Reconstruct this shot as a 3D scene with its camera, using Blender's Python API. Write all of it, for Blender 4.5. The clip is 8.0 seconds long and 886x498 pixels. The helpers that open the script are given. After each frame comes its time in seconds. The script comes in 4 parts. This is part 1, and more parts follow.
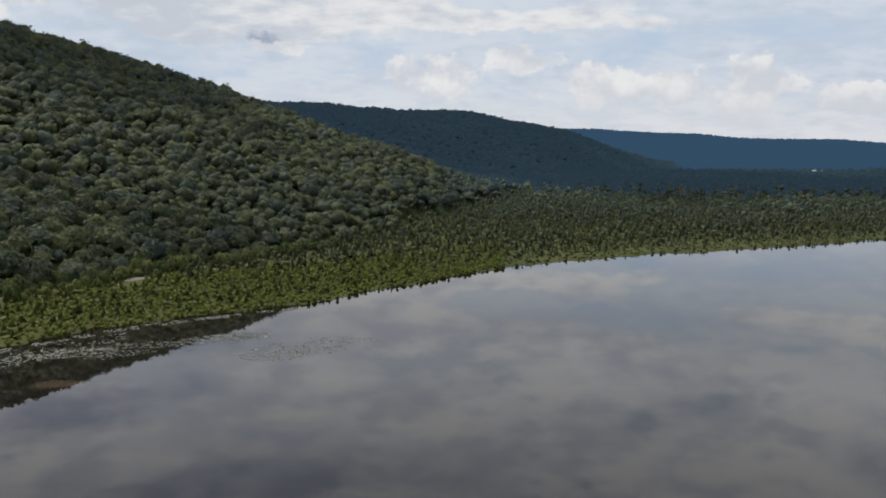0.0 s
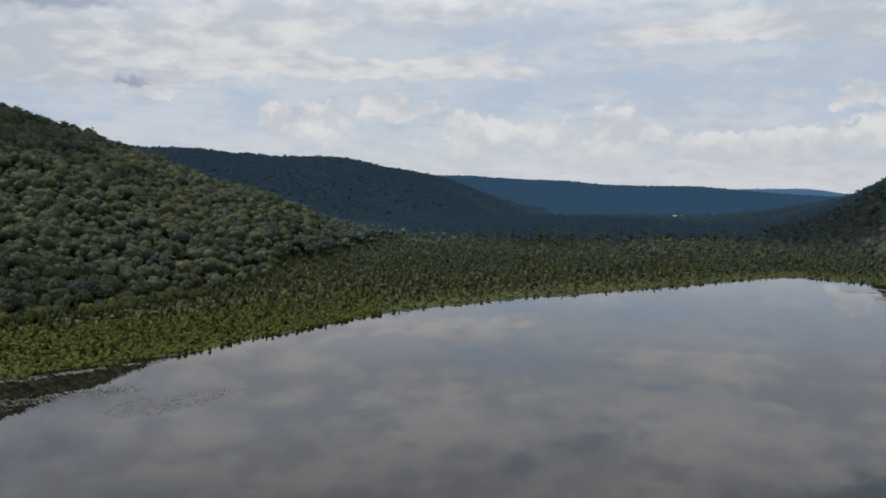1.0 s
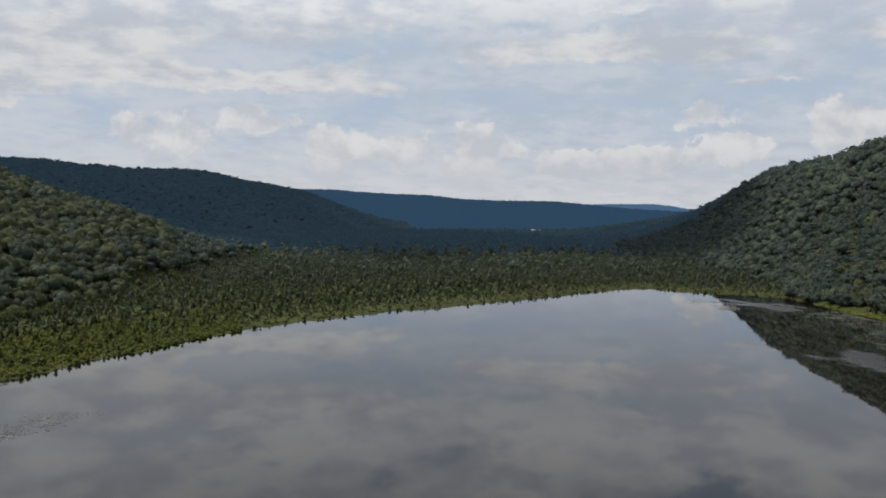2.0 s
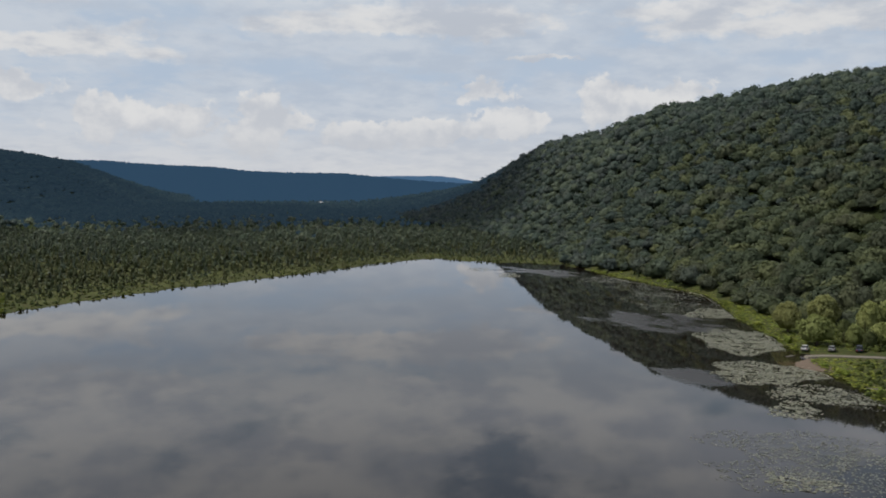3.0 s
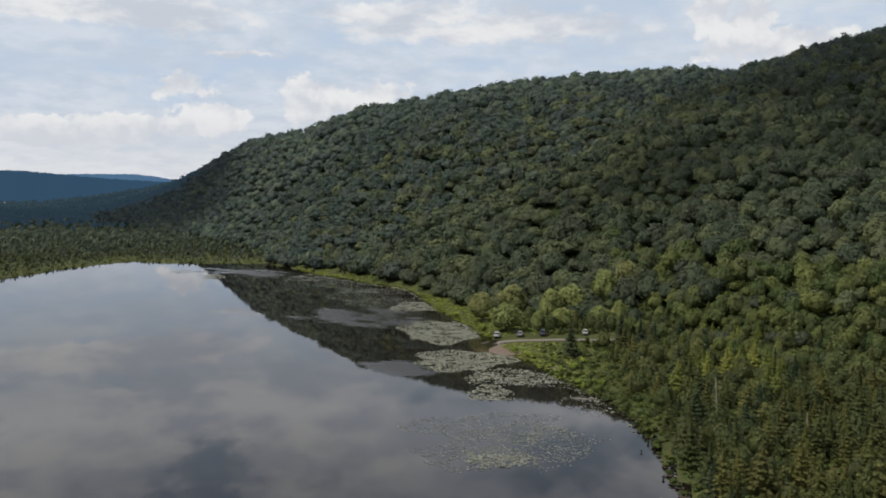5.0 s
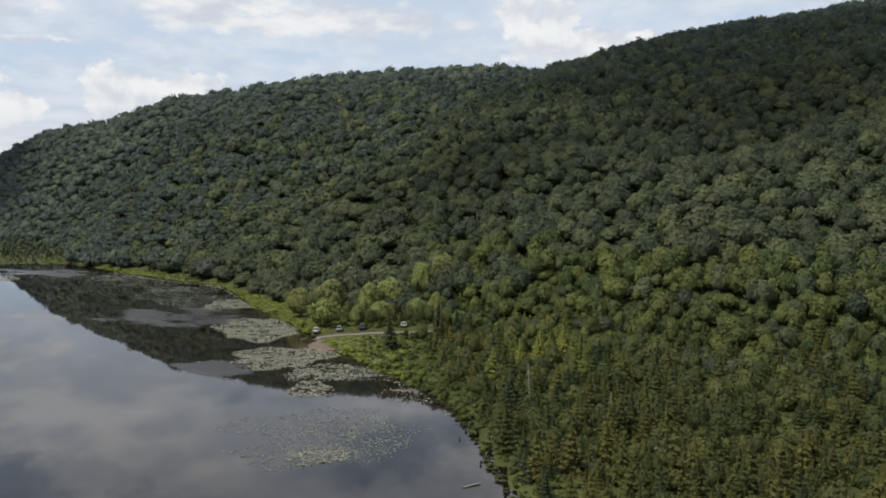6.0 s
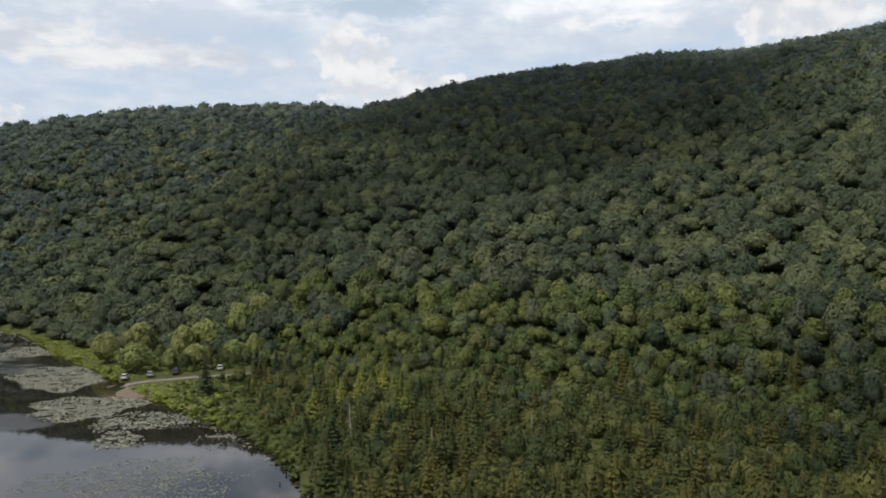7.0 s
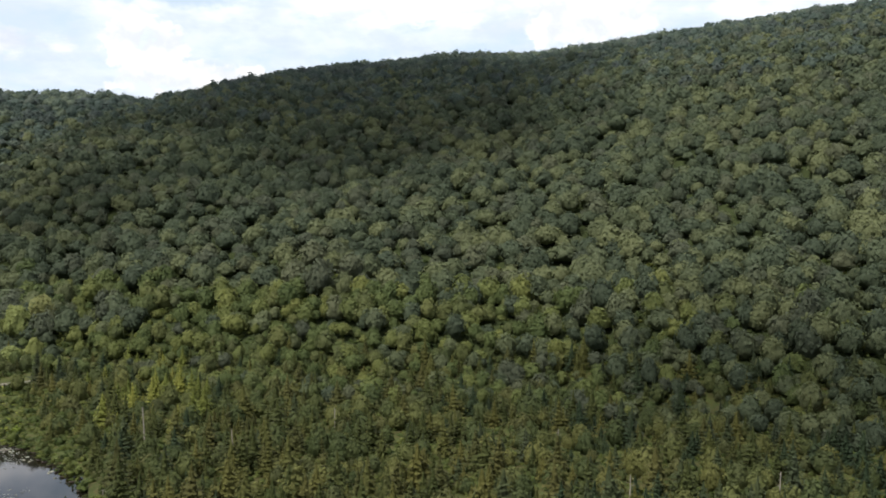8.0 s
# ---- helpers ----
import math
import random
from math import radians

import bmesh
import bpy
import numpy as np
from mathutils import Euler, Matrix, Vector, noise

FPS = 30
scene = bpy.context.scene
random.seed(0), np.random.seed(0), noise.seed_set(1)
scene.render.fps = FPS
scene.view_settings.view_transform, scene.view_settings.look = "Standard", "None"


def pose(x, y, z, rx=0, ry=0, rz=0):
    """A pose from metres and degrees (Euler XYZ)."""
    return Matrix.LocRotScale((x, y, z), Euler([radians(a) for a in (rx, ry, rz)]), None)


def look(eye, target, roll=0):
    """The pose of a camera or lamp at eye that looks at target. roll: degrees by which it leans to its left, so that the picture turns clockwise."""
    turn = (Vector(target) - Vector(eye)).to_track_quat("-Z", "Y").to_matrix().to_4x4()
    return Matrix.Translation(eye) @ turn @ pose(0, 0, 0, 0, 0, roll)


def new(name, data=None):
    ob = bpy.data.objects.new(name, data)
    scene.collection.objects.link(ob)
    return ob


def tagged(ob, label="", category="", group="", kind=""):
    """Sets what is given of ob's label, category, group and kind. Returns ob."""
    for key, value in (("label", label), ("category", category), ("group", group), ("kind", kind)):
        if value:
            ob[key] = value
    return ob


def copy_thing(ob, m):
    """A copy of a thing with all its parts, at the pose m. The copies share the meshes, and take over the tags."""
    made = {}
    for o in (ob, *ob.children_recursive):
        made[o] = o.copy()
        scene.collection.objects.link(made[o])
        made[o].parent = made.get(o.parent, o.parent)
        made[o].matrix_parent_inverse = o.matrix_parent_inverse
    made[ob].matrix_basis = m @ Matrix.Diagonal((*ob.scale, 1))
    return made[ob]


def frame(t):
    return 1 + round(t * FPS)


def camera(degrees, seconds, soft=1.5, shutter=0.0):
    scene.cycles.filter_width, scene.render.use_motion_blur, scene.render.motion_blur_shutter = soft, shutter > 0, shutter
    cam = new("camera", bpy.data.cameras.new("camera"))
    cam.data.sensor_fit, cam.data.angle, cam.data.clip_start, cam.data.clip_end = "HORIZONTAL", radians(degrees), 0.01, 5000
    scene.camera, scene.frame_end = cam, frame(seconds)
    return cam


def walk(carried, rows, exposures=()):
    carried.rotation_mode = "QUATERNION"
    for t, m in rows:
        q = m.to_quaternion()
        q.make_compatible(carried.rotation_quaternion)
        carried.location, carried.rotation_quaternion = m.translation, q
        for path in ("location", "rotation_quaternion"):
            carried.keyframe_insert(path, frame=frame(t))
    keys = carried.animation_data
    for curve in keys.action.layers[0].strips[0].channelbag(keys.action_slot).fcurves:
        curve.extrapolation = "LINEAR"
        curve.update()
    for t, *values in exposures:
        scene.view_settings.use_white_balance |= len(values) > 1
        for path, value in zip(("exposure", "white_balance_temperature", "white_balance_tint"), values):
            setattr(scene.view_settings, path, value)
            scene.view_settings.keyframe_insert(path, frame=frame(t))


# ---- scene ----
# ---------------------------------------------------------------- camera
EYE = 45.0          # metres over the lake
cam = camera(53.4, 8.0, soft=1.8)
# seconds, turn and tilt in degrees
PATH = [
    (0.0, -0.02, -6.27), (0.1, -0.98, -6.28), (0.2, -1.94, -6.25), (0.3, -2.71, -6.09), (0.5, -4.16, -5.15),
    (0.7, -6.01, -4.65), (0.8, -6.7, -3.75), (1.0, -8.05, -3.28), (1.2, -9.46, -2.91), (2.3, -20.97, -2.71),
    (2.4, -22.57, -3.44), (2.5, -24.35, -4.08), (2.6, -25.95, -4.19), (2.7, -27.66, -4.13), (2.8, -29.21, -4.19),
    (2.9, -30.42, -4.17), (3.0, -30.64, -4.15), (3.2, -30.75, -4.15), (3.3, -31.13, -4.17), (3.4, -31.86, -4.09),
    (3.5, -32.92, -4.17), (3.7, -34.93, -4.17), (3.8, -35.98, -4.19), (4.0, -37.9, -4.16), (4.2, -40.1, -4.17),
    (5.3, -53.12, -4.22), (5.5, -55.4, -4.21), (5.7, -57.9, -4.21), (5.8, -59.14, -4.18), (6.0, -61.48, -4.61),
    (6.2, -64.22, -5.22), (6.3, -65.25, -5.22), (6.4, -66.49, -4.8), (6.5, -67.64, -3.85), (6.6, -68.79, -2.78),
    (6.7, -69.94, -2.27), (6.8, -70.86, -2.22), (7.0, -73.19, -2.13), (7.2, -75.75, -2.16), (7.3, -76.88, -2.4),
    (7.5, -79.59, -3.14), (7.7, -82.3, -3.68), (7.8, -83.48, -3.7), (7.9, -84.76, -3.45), (8.0, -86.06, -2.42),
]
walk(cam, [(t, pose(0, 0, EYE, 90 + tilt, 0, turn)) for t, turn, tilt in PATH],
     exposures=[(0.0, 0.22), (1.0, 0.05), (2.5, 0.0), (3.5, 0.12), (4.2, 0.20), (5.5, 0.28), (6.0, 0.37), (6.5, 0.64), (7.0, 0.38), (7.5, 0.50), (8.0, 0.80)])

# ---------------------------------------------------------------- sun and sky
SUN_AZ, SUN_EL = -52.0, 58.0
sun = new("sun", bpy.data.lights.new("sun", "SUN"))
sun.data.energy, sun.data.angle, sun.data.color = 3.9, radians(3.0), (1.0, 0.95, 0.86)
sun_dir = Vector((math.sin(radians(SUN_AZ)) * math.cos(radians(SUN_EL)),
                  math.cos(radians(SUN_AZ)) * math.cos(radians(SUN_EL)), math.sin(radians(SUN_EL))))
sun.matrix_world = look(sun_dir * 900, (0, 0, 0))


class Nodes:
    """Short hand for building node trees."""

    def __init__(self, tree):
        self.t = tree
        tree.nodes.clear()

    def add(self, kind, **inputs):
        n = self.t.nodes.new(kind)
        for k, v in inputs.items():
            key = int(k[1:]) if k[0] == "i" and k[1:].isdigit() else k.replace("_", " ")
            self.put(n.inputs[key], v)
        return n

    def put(self, socket, v):
        if hasattr(v, "is_output"):
            self.t.links.new(v, socket)
        else:
            socket.default_value = v

    def math(self, op, a, b=0.0, c=0.0, clamp=False):
        n = self.t.nodes.new("ShaderNodeMath")
        n.operation, n.use_clamp = op, clamp
        for s, v in zip(n.inputs, (a, b, c)):
            self.put(s, v)
        return n.outputs[0]

    def mix(self, fac, a, b, mode="MIX"):
        n = self.t.nodes.new("ShaderNodeMix")
        n.data_type, n.blend_type = "RGBA", mode
        self.put(n.inputs[0], fac)
        self.put(n.inputs[6], a if hasattr(a, "is_output") else (*a, 1))
        self.put(n.inputs[7], b if hasattr(b, "is_output") else (*b, 1))
        return n.outputs[2]

    def noise(self, vec, scale, detail=4.0, rough=0.55, lac=2.0):
        n = self.add("ShaderNodeTexNoise", Scale=scale, Detail=detail, Roughness=rough, Lacunarity=lac)
        if vec is not None:
            self.put(n.inputs["Vector"], vec)
        return n.outputs[0]

    def ramp(self, x, lo, hi, a=0.0, b=1.0):
        n = self.add("ShaderNodeMapRange", Value=x)
        n.interpolation_type = "SMOOTHSTEP"
        for i, v in enumerate((lo, hi, a, b)):
            self.put(n.inputs[i + 1], v)
        return n.outputs[0]


def build_sky():
    world = bpy.data.worlds.new("sky")
    scene.world = world
    world.use_nodes = True
    k = Nodes(world.node_tree)
    sky = k.add("ShaderNodeTexSky")
    sky.sky_type, sky.sun_disc = "NISHITA", False
    sky.sun_elevation, sky.sun_rotation = radians(SUN_EL), radians(SUN_AZ)
    sky.air_density, sky.dust_density, sky.ozone_density = 1.0, 2.0, 1.0
    way = k.add("ShaderNodeTexCoord").outputs["Generated"]
    xyz = k.add("ShaderNodeSeparateXYZ", Vector=way)
    x, y, z = xyz.outputs
    el = k.math("MULTIPLY", k.math("ARCSINE", z), 57.2958)
    az = k.math("MULTIPLY", k.math("ARCTAN2", x, y), 57.2958)
    # a flat cloud deck seen in perspective
    lift = k.math("ADD", k.math("ABSOLUTE", z), 0.22)
    deck = k.add("ShaderNodeCombineXYZ", X=k.math("DIVIDE", x, lift), Y=k.math("DIVIDE", y, lift), Z=0.0).outputs[0]
    # angles in degrees, pushed about by noise so that outlines curl
    angles = k.add("ShaderNodeCombineXYZ", X=az, Y=k.math("MULTIPLY", el, 1.15), Z=0.0).outputs[0]
    above = k.add("ShaderNodeVectorMath", i0=angles, i1=(-0.4, 1.1, 0.0)).outputs[0]
    other = k.add("ShaderNodeVectorMath", i0=angles, i1=(31, 17, 5)).outputs[0]
    puff = k.noise(angles, 0.36, 6.0, 0.55)
    puff_above = k.noise(above, 0.36, 6.0, 0.55)
    sweep = k.noise(other, 0.10, 7.0, 0.60)
    streak = k.noise(k.add("ShaderNodeMapping", Vector=other, Scale=(0.40, 1.2, 1.0)).outputs[0], 0.26, 7.0, 0.58)

    # edges of clouds wander
    sway = k.noise(angles, 0.55, 4.0, 0.6)
    heave = k.noise(other, 0.70, 4.0, 0.6)
    az_at = k.math("MULTIPLY_ADD", k.math("SUBTRACT", sway, 0.5), 4.5, az)
    el_at = k.math("MULTIPLY_ADD", k.math("SUBTRACT", heave, 0.5), 1.6, el)

    def field(rows, deep=0.75):
        """Largest of several soft ellipses, flatter below than above."""
        out = -9.0
        for a, e, ra, re in rows:
            da = k.math("DIVIDE", k.math("SUBTRACT", az_at, a), ra)
            de = k.math("SUBTRACT", el_at, e)
            de = k.math("MAXIMUM", k.math("DIVIDE", de, re), k.math("DIVIDE", de, -deep * re))
            r = k.math("SQRT", k.math("ADD", k.math("MULTIPLY", da, da), k.math("MULTIPLY", de, de)))
            out = k.math("MAXIMUM", out, k.math("SUBTRACT", 1.0, r))
        return out

    def rough_edge(f, n, amount, lo, hi):
        return k.ramp(k.math("MULTIPLY_ADD", k.math("SUBTRACT", n, 0.5), amount, f), lo, hi)

    layer = k.noise(deck, 2.6, 7.0, 0.58)
    fine = k.noise(deck, 8.0, 5.0, 0.55)
    high = k.ramp(el, 10.0, 15.0)
    gaps = rough_edge(field(GAPS), streak, 2.4, 0.0, 0.9)
    banks = rough_edge(field(BANKS), streak, 3.0, -0.1, 0.5)
    dark = rough_edge(field(DARK), streak, 2.4, 0.0, 0.9)
    cover = k.ramp(k.math("MULTIPLY_ADD", k.math("SUBTRACT", fine, 0.5), 0.40, layer), 0.30, 0.53)
    cover = k.math("MULTIPLY", cover, k.math("MULTIPLY_ADD", high, 0.52, 0.42))
    cover = k.math("MULTIPLY", cover, k.math("SUBTRACT", 1.0, k.math("MULTIPLY", gaps, 0.9)))
    cover = k.math("MAXIMUM", cover, k.math("MULTIPLY", banks, 0.9))
    blue = k.mix(1.0, sky.outputs[0], SKY_GAIN, "MULTIPLY")
    base = k.mix(high, PALE, blue)
    base = k.mix(k.ramp(el, 6.0, 0.5), base, HAZE)
    shade = k.ramp(k.math("MULTIPLY_ADD", k.math("SUBTRACT", fine, 0.5), 0.5, k.math("MULTIPLY_ADD", streak, 0.5, k.math("MULTIPLY", sweep, 0.5))), 0.40, 0.62)
    deck_col = k.mix(shade, CLOUD_LIT, CLOUD_GREY)
    deck_col = k.mix(k.math("MULTIPLY", dark, 0.85), deck_col, CLOUD_DARK)
    deck_col = k.mix(1.0, deck_col, k.mix(high, (1, 1, 1), (1.22, 1.24, 1.27)), "MULTIPLY")
    col = k.mix(cover, base, deck_col)
    # heaped clouds low in the sky: bright tops, greyer feet
    billow = k.math("SUBTRACT", 1.0, k.math("ABSOLUTE", k.math("MULTIPLY_ADD", k.noise(angles, 1.1, 3.0, 0.5), 4.0, -2.0)))
    edge = k.math("MULTIPLY_ADD", billow, 0.10, puff)
    heaps = rough_edge(field(HEAPS, 1.1), edge, 2.2, 0.10, 0.42)
    relief = k.ramp(k.math("SUBTRACT", puff, puff_above), -0.16, 0.16)
    relief = k.math("MULTIPLY", relief, k.ramp(el_at, 1.6, 4.6, 0.15, 1.0))
    heap_col = k.mix(relief, HEAP_FOOT, HEAP_TOP)
    col = k.mix(k.math("MULTIPLY", heaps, 0.85), col, heap_col)
    out = k.add("ShaderNodeBackground", Color=col, Strength=0.1)
    k.t.links.new(out.outputs[0], k.add("ShaderNodeOutputWorld").inputs[0])


SKY_GAIN = (1.65, 1.42, 1.18)
PALE = (4.2, 5.05, 6.2)
HAZE = (5.4, 5.65, 6.1)
CLOUD_LIT, CLOUD_GREY, CLOUD_DARK = (6.95, 6.9, 6.85), (4.75, 5.05, 5.6), (2.6, 3.0, 3.9)
HEAP_TOP, HEAP_FOOT = (7.1, 7.05, 7.0), (5.2, 5.4, 5.8)
# azimuth, elevation, half width, half height in degrees
HEAPS = [(10.1, 4.2, 2.9, 1.5), (13.8, 4.0, 2.6, 1.3), (19.1, 3.8, 2.8, 1.8), (5.2, 5.8, 2.4, 0.8), (-0.5, 4.8, 3.4, 1.3),
         (26.0, 3.2, 3.0, 0.9), (30.8, 3.4, 3.4, 0.9), (33.0, 6.0, 2.6, 0.9), (42.6, 5.2, 3.2, 1.6), (45.6, 5.6, 1.9, 1.0),
         (66.5, 10.2, 1.3, 2.6), (68.4, 9.2, 1.6, 2.2), (71.5, 8.2, 3.6, 1.1), (35.0, 4.2, 2.5, 1.0), (-10.0, 6.6, 1.6, 0.5),
         (95.0, 12.0, 4.0, 1.6), (-30.0, 9.0, 6.0, 2.0)]
BANKS = [(-4.0, 12.0, 8.0, 1.8), (30.0, 10.2, 12.0, 1.6), (37.2, 8.1, 2.6, 0.35), (5.0, 8.2, 11.0, 1.5), (48.0, 10.6, 7.0, 1.0), (54.0, 9.6, 10.0, 1.3),
         (84.0, 13.0, 9.0, 2.0), (-8.0, 9.5, 15.0, 4.5), (6.0, 12.5, 14.0, 1.6), (30.0, 13.0, 10.0, 1.0), (-21.0, 17.0, 4.0, 1.2), (58.0, 13.5, 5.0, 1.0), (95.0, 14.0, 8.0, 2.4)]
GAPS = [(64.0, 16.0, 6.0, 2.0), (20.0, 7.4, 5.0, 1.2), (22.0, 11.8, 4.0, 0.9), (38.5, 7.4, 5.0, 1.4), (43.5, 9.2, 2.5, 0.9), (34.7, 16.9, 3.4, 2.2),
        (68.0, 13.2, 9.0, 1.2), (59.0, 16.8, 5.0, 2.2), (53.0, 7.6, 4.0, 1.0), (80.0, 9.6, 4.0, 1.0)]
DARK = [(-25.0, 15.0, 9.0, 4.0), (-14.0, 11.6, 8.0, 1.1), (34.7, 17.0, 3.4, 2.0), (59.0, 16.6, 4.0, 1.8), (-11.0, 7.0, 1.2, 0.5), (-12.0, 21.0, 12.0, 3.0)]
build_sky()


# ---------------------------------------------------------------- materials
def material(name):
    m = bpy.data.materials.new(name)
    m.use_nodes = True
    return m, Nodes(m.node_tree)


def finish(k, shader):
    k.t.links.new(shader, k.add("ShaderNodeOutputMaterial").inputs[0])


def foliage(name, dark, light, warm, rough=0.6, haze_glow=None, gloss=0.12):
    """Leaves: colour by tree, by stand and by clump, some light let through."""
    m, k = material(name)
    pos = k.add("ShaderNodeNewGeometry")
    tint_node = k.add("ShaderNodeAttribute")
    tint_node.attribute_name = "tint"
    tint = tint_node.outputs["Fac"]
    own = k.add("ShaderNodeObjectInfo").outputs["Random"]
    tree = k.math("FRACT", k.math("ADD", tint, own))
    stand = k.noise(pos.outputs["Position"], 0.012, 3.0)
    leaf = pos.outputs["Random Per Island"]
    col = k.mix(k.math("MULTIPLY_ADD", leaf, 0.15, k.math("MULTIPLY", tree, 0.85)), dark, light)
    col = k.mix(k.math("MULTIPLY", k.ramp(k.math("ADD", k.math("MULTIPLY", tree, 0.55), k.math("MULTIPLY", stand, 0.75)), 0.58, 0.95), 0.8), col, warm)
    # now and then a duller, brownish crown
    dull = k.math("MULTIPLY", k.ramp(k.math("FRACT", k.math("MULTIPLY", tree, 7.3)), 0.70, 0.86), 0.55)
    col = k.mix(dull, col, tuple(0.5 * (d + e) * f for d, e, f in zip(dark, light, (1.08, 0.92, 1.10))))
    grain = k.noise(pos.outputs["Position"], 3.0, 3.0, 0.7)
    col = k.mix(1.0, col, k.mix(k.ramp(grain, 0.3, 0.7), (0.75, 0.75, 0.75), (1.25, 1.25, 1.25)), "MULTIPLY")
    d = k.add("ShaderNodeBsdfPrincipled", Base_Color=col, Roughness=rough)
    k.put(d.inputs["Normal"], k.add("ShaderNodeBump", Strength=0.7, Distance=0.25, Height=grain).outputs[0])
    d.inputs["Specular IOR Level"].default_value = 0.0 if haze_glow else gloss
    thin = k.add("ShaderNodeBsdfTranslucent", Color=col)
    s = k.add("ShaderNodeMixShader", i0=0.44, i1=d.outputs[0], i2=thin.outputs[0]).outputs[0]
    # blue emission that paints distance haze onto far woods
    if haze_glow:
        e = k.add("ShaderNodeEmission", Color=(*haze_glow, 1), Strength=1.0)
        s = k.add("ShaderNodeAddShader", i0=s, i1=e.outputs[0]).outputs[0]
    finish(k, s)
    return m


# same broadleaf leaves twice: first with haze tinted in blue-grey, then without
MID_HAZE_LEAF = foliage("haze_grey_leaves", (0.048, 0.069, 0.060), (0.077, 0.106, 0.083), (0.108, 0.133, 0.089))
CLEAR_LEAF = foliage("clear_broadleaf_leaves", (0.049, 0.066, 0.043), (0.090, 0.114, 0.064), (0.127, 0.141, 0.067))
YOUNG = foliage("young_leaves", (0.065, 0.090, 0.034), (0.116, 0.142, 0.049), (0.153, 0.166, 0.052))
WILLOW = foliage("willow_leaves", (0.157, 0.185, 0.067), (0.232, 0.262, 0.095), (0.260, 0.272, 0.095))
BOG_LEAF = foliage("bog_bush_leaves", (0.049, 0.066, 0.026), (0.088, 0.104, 0.037), (0.120, 0.122, 0.040))
NEEDLE = foliage("larch_needles", (0.045, 0.057, 0.019), (0.079, 0.088, 0.027), (0.105, 0.101, 0.030))
# paler needle colour, for a patch made to look sunlit
SUNLIT_NEEDLE = foliage("sunlit_larch_needles", (0.098, 0.118, 0.030), (0.162, 0.180, 0.042), (0.200, 0.206, 0.048))
SWAMP = foliage("swamp_needles", (0.074, 0.094, 0.048), (0.112, 0.132, 0.060), (0.138, 0.140, 0.064))
SAPLING = foliage("sapling_needles", (0.074, 0.098, 0.029), (0.116, 0.142, 0.038), (0.140, 0.152, 0.041))
UNDER = foliage("swamp_undergrowth", (0.046, 0.060, 0.028), (0.074, 0.088, 0.037), (0.098, 0.100, 0.043))
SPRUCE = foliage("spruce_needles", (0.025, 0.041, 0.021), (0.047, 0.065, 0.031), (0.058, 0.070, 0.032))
SHRUB = foliage("marsh_shrub_leaves", (0.039, 0.058, 0.017), (0.075, 0.097, 0.024), (0.100, 0.114, 0.029))
MEADOW = foliage("meadow_grass", (0.121, 0.161, 0.030), (0.190, 0.230, 0.042), (0.235, 0.258, 0.052))
SEDGE = foliage("sedge_leaves", (0.084, 0.110, 0.021), (0.128, 0.152, 0.027), (0.160, 0.172, 0.032))
# bluer leaf colour that stands in for haze on the far slope
FAR_HAZE_LEAF = foliage("far_haze_leaves", (0.045, 0.065, 0.066), (0.065, 0.090, 0.088), (0.075, 0.098, 0.088))
# greyer, lighter leaf colour that stands in for haze over the valley
VALLEY_HAZE_LEAF = foliage("valley_haze_leaves", (0.080, 0.106, 0.076), (0.115, 0.143, 0.096), (0.132, 0.152, 0.092))
# haze over the distant woods, painted as a faint blue emission
HAZED_LEAF = foliage("distant_hazed_leaves", (0.018, 0.030, 0.030), (0.026, 0.040, 0.036), (0.032, 0.044, 0.036), haze_glow=(0.013, 0.025, 0.039))


def ground_material():
    m, k = material("wet_ground")
    pos = k.add("ShaderNodeNewGeometry").outputs["Position"]
    a = k.noise(pos, 0.05, 5.0)
    b = k.noise(pos, 0.9, 4.0)
    c = k.noise(pos, 7.0, 2.0)
    col = k.mix(k.ramp(a, 0.4, 0.6), (0.030, 0.042, 0.014), (0.058, 0.072, 0.022))
    col = k.mix(k.ramp(b, 0.42, 0.65), col, (0.055, 0.048, 0.022))
    col = k.mix(k.ramp(c, 0.3, 0.7, 0.0, 0.5), col, (0.030, 0.035, 0.012))
    p = k.add("ShaderNodeBsdfPrincipled", Base_Color=col, Roughness=0.9)
    p.inputs["Specular IOR Level"].default_value = 0.05
    bump = k.add("ShaderNodeBump", Strength=0.6, Distance=0.3, Height=b)
    k.put(p.inputs["Normal"], bump.outputs[0])
    finish(k, p.outputs[0])
    return m


def forest_floor_material():
    m, k = material("forest_floor")
    pos = k.add("ShaderNodeNewGeometry").outputs["Position"]
    col = k.mix(k.noise(pos, 0.3, 5.0), (0.016, 0.022, 0.010), (0.034, 0.043, 0.018))
    p = k.add("ShaderNodeBsdfPrincipled", Base_Color=col, Roughness=0.95)
    p.inputs["Specular IOR Level"].default_value = 0.0
    finish(k, p.outputs[0])
    return m


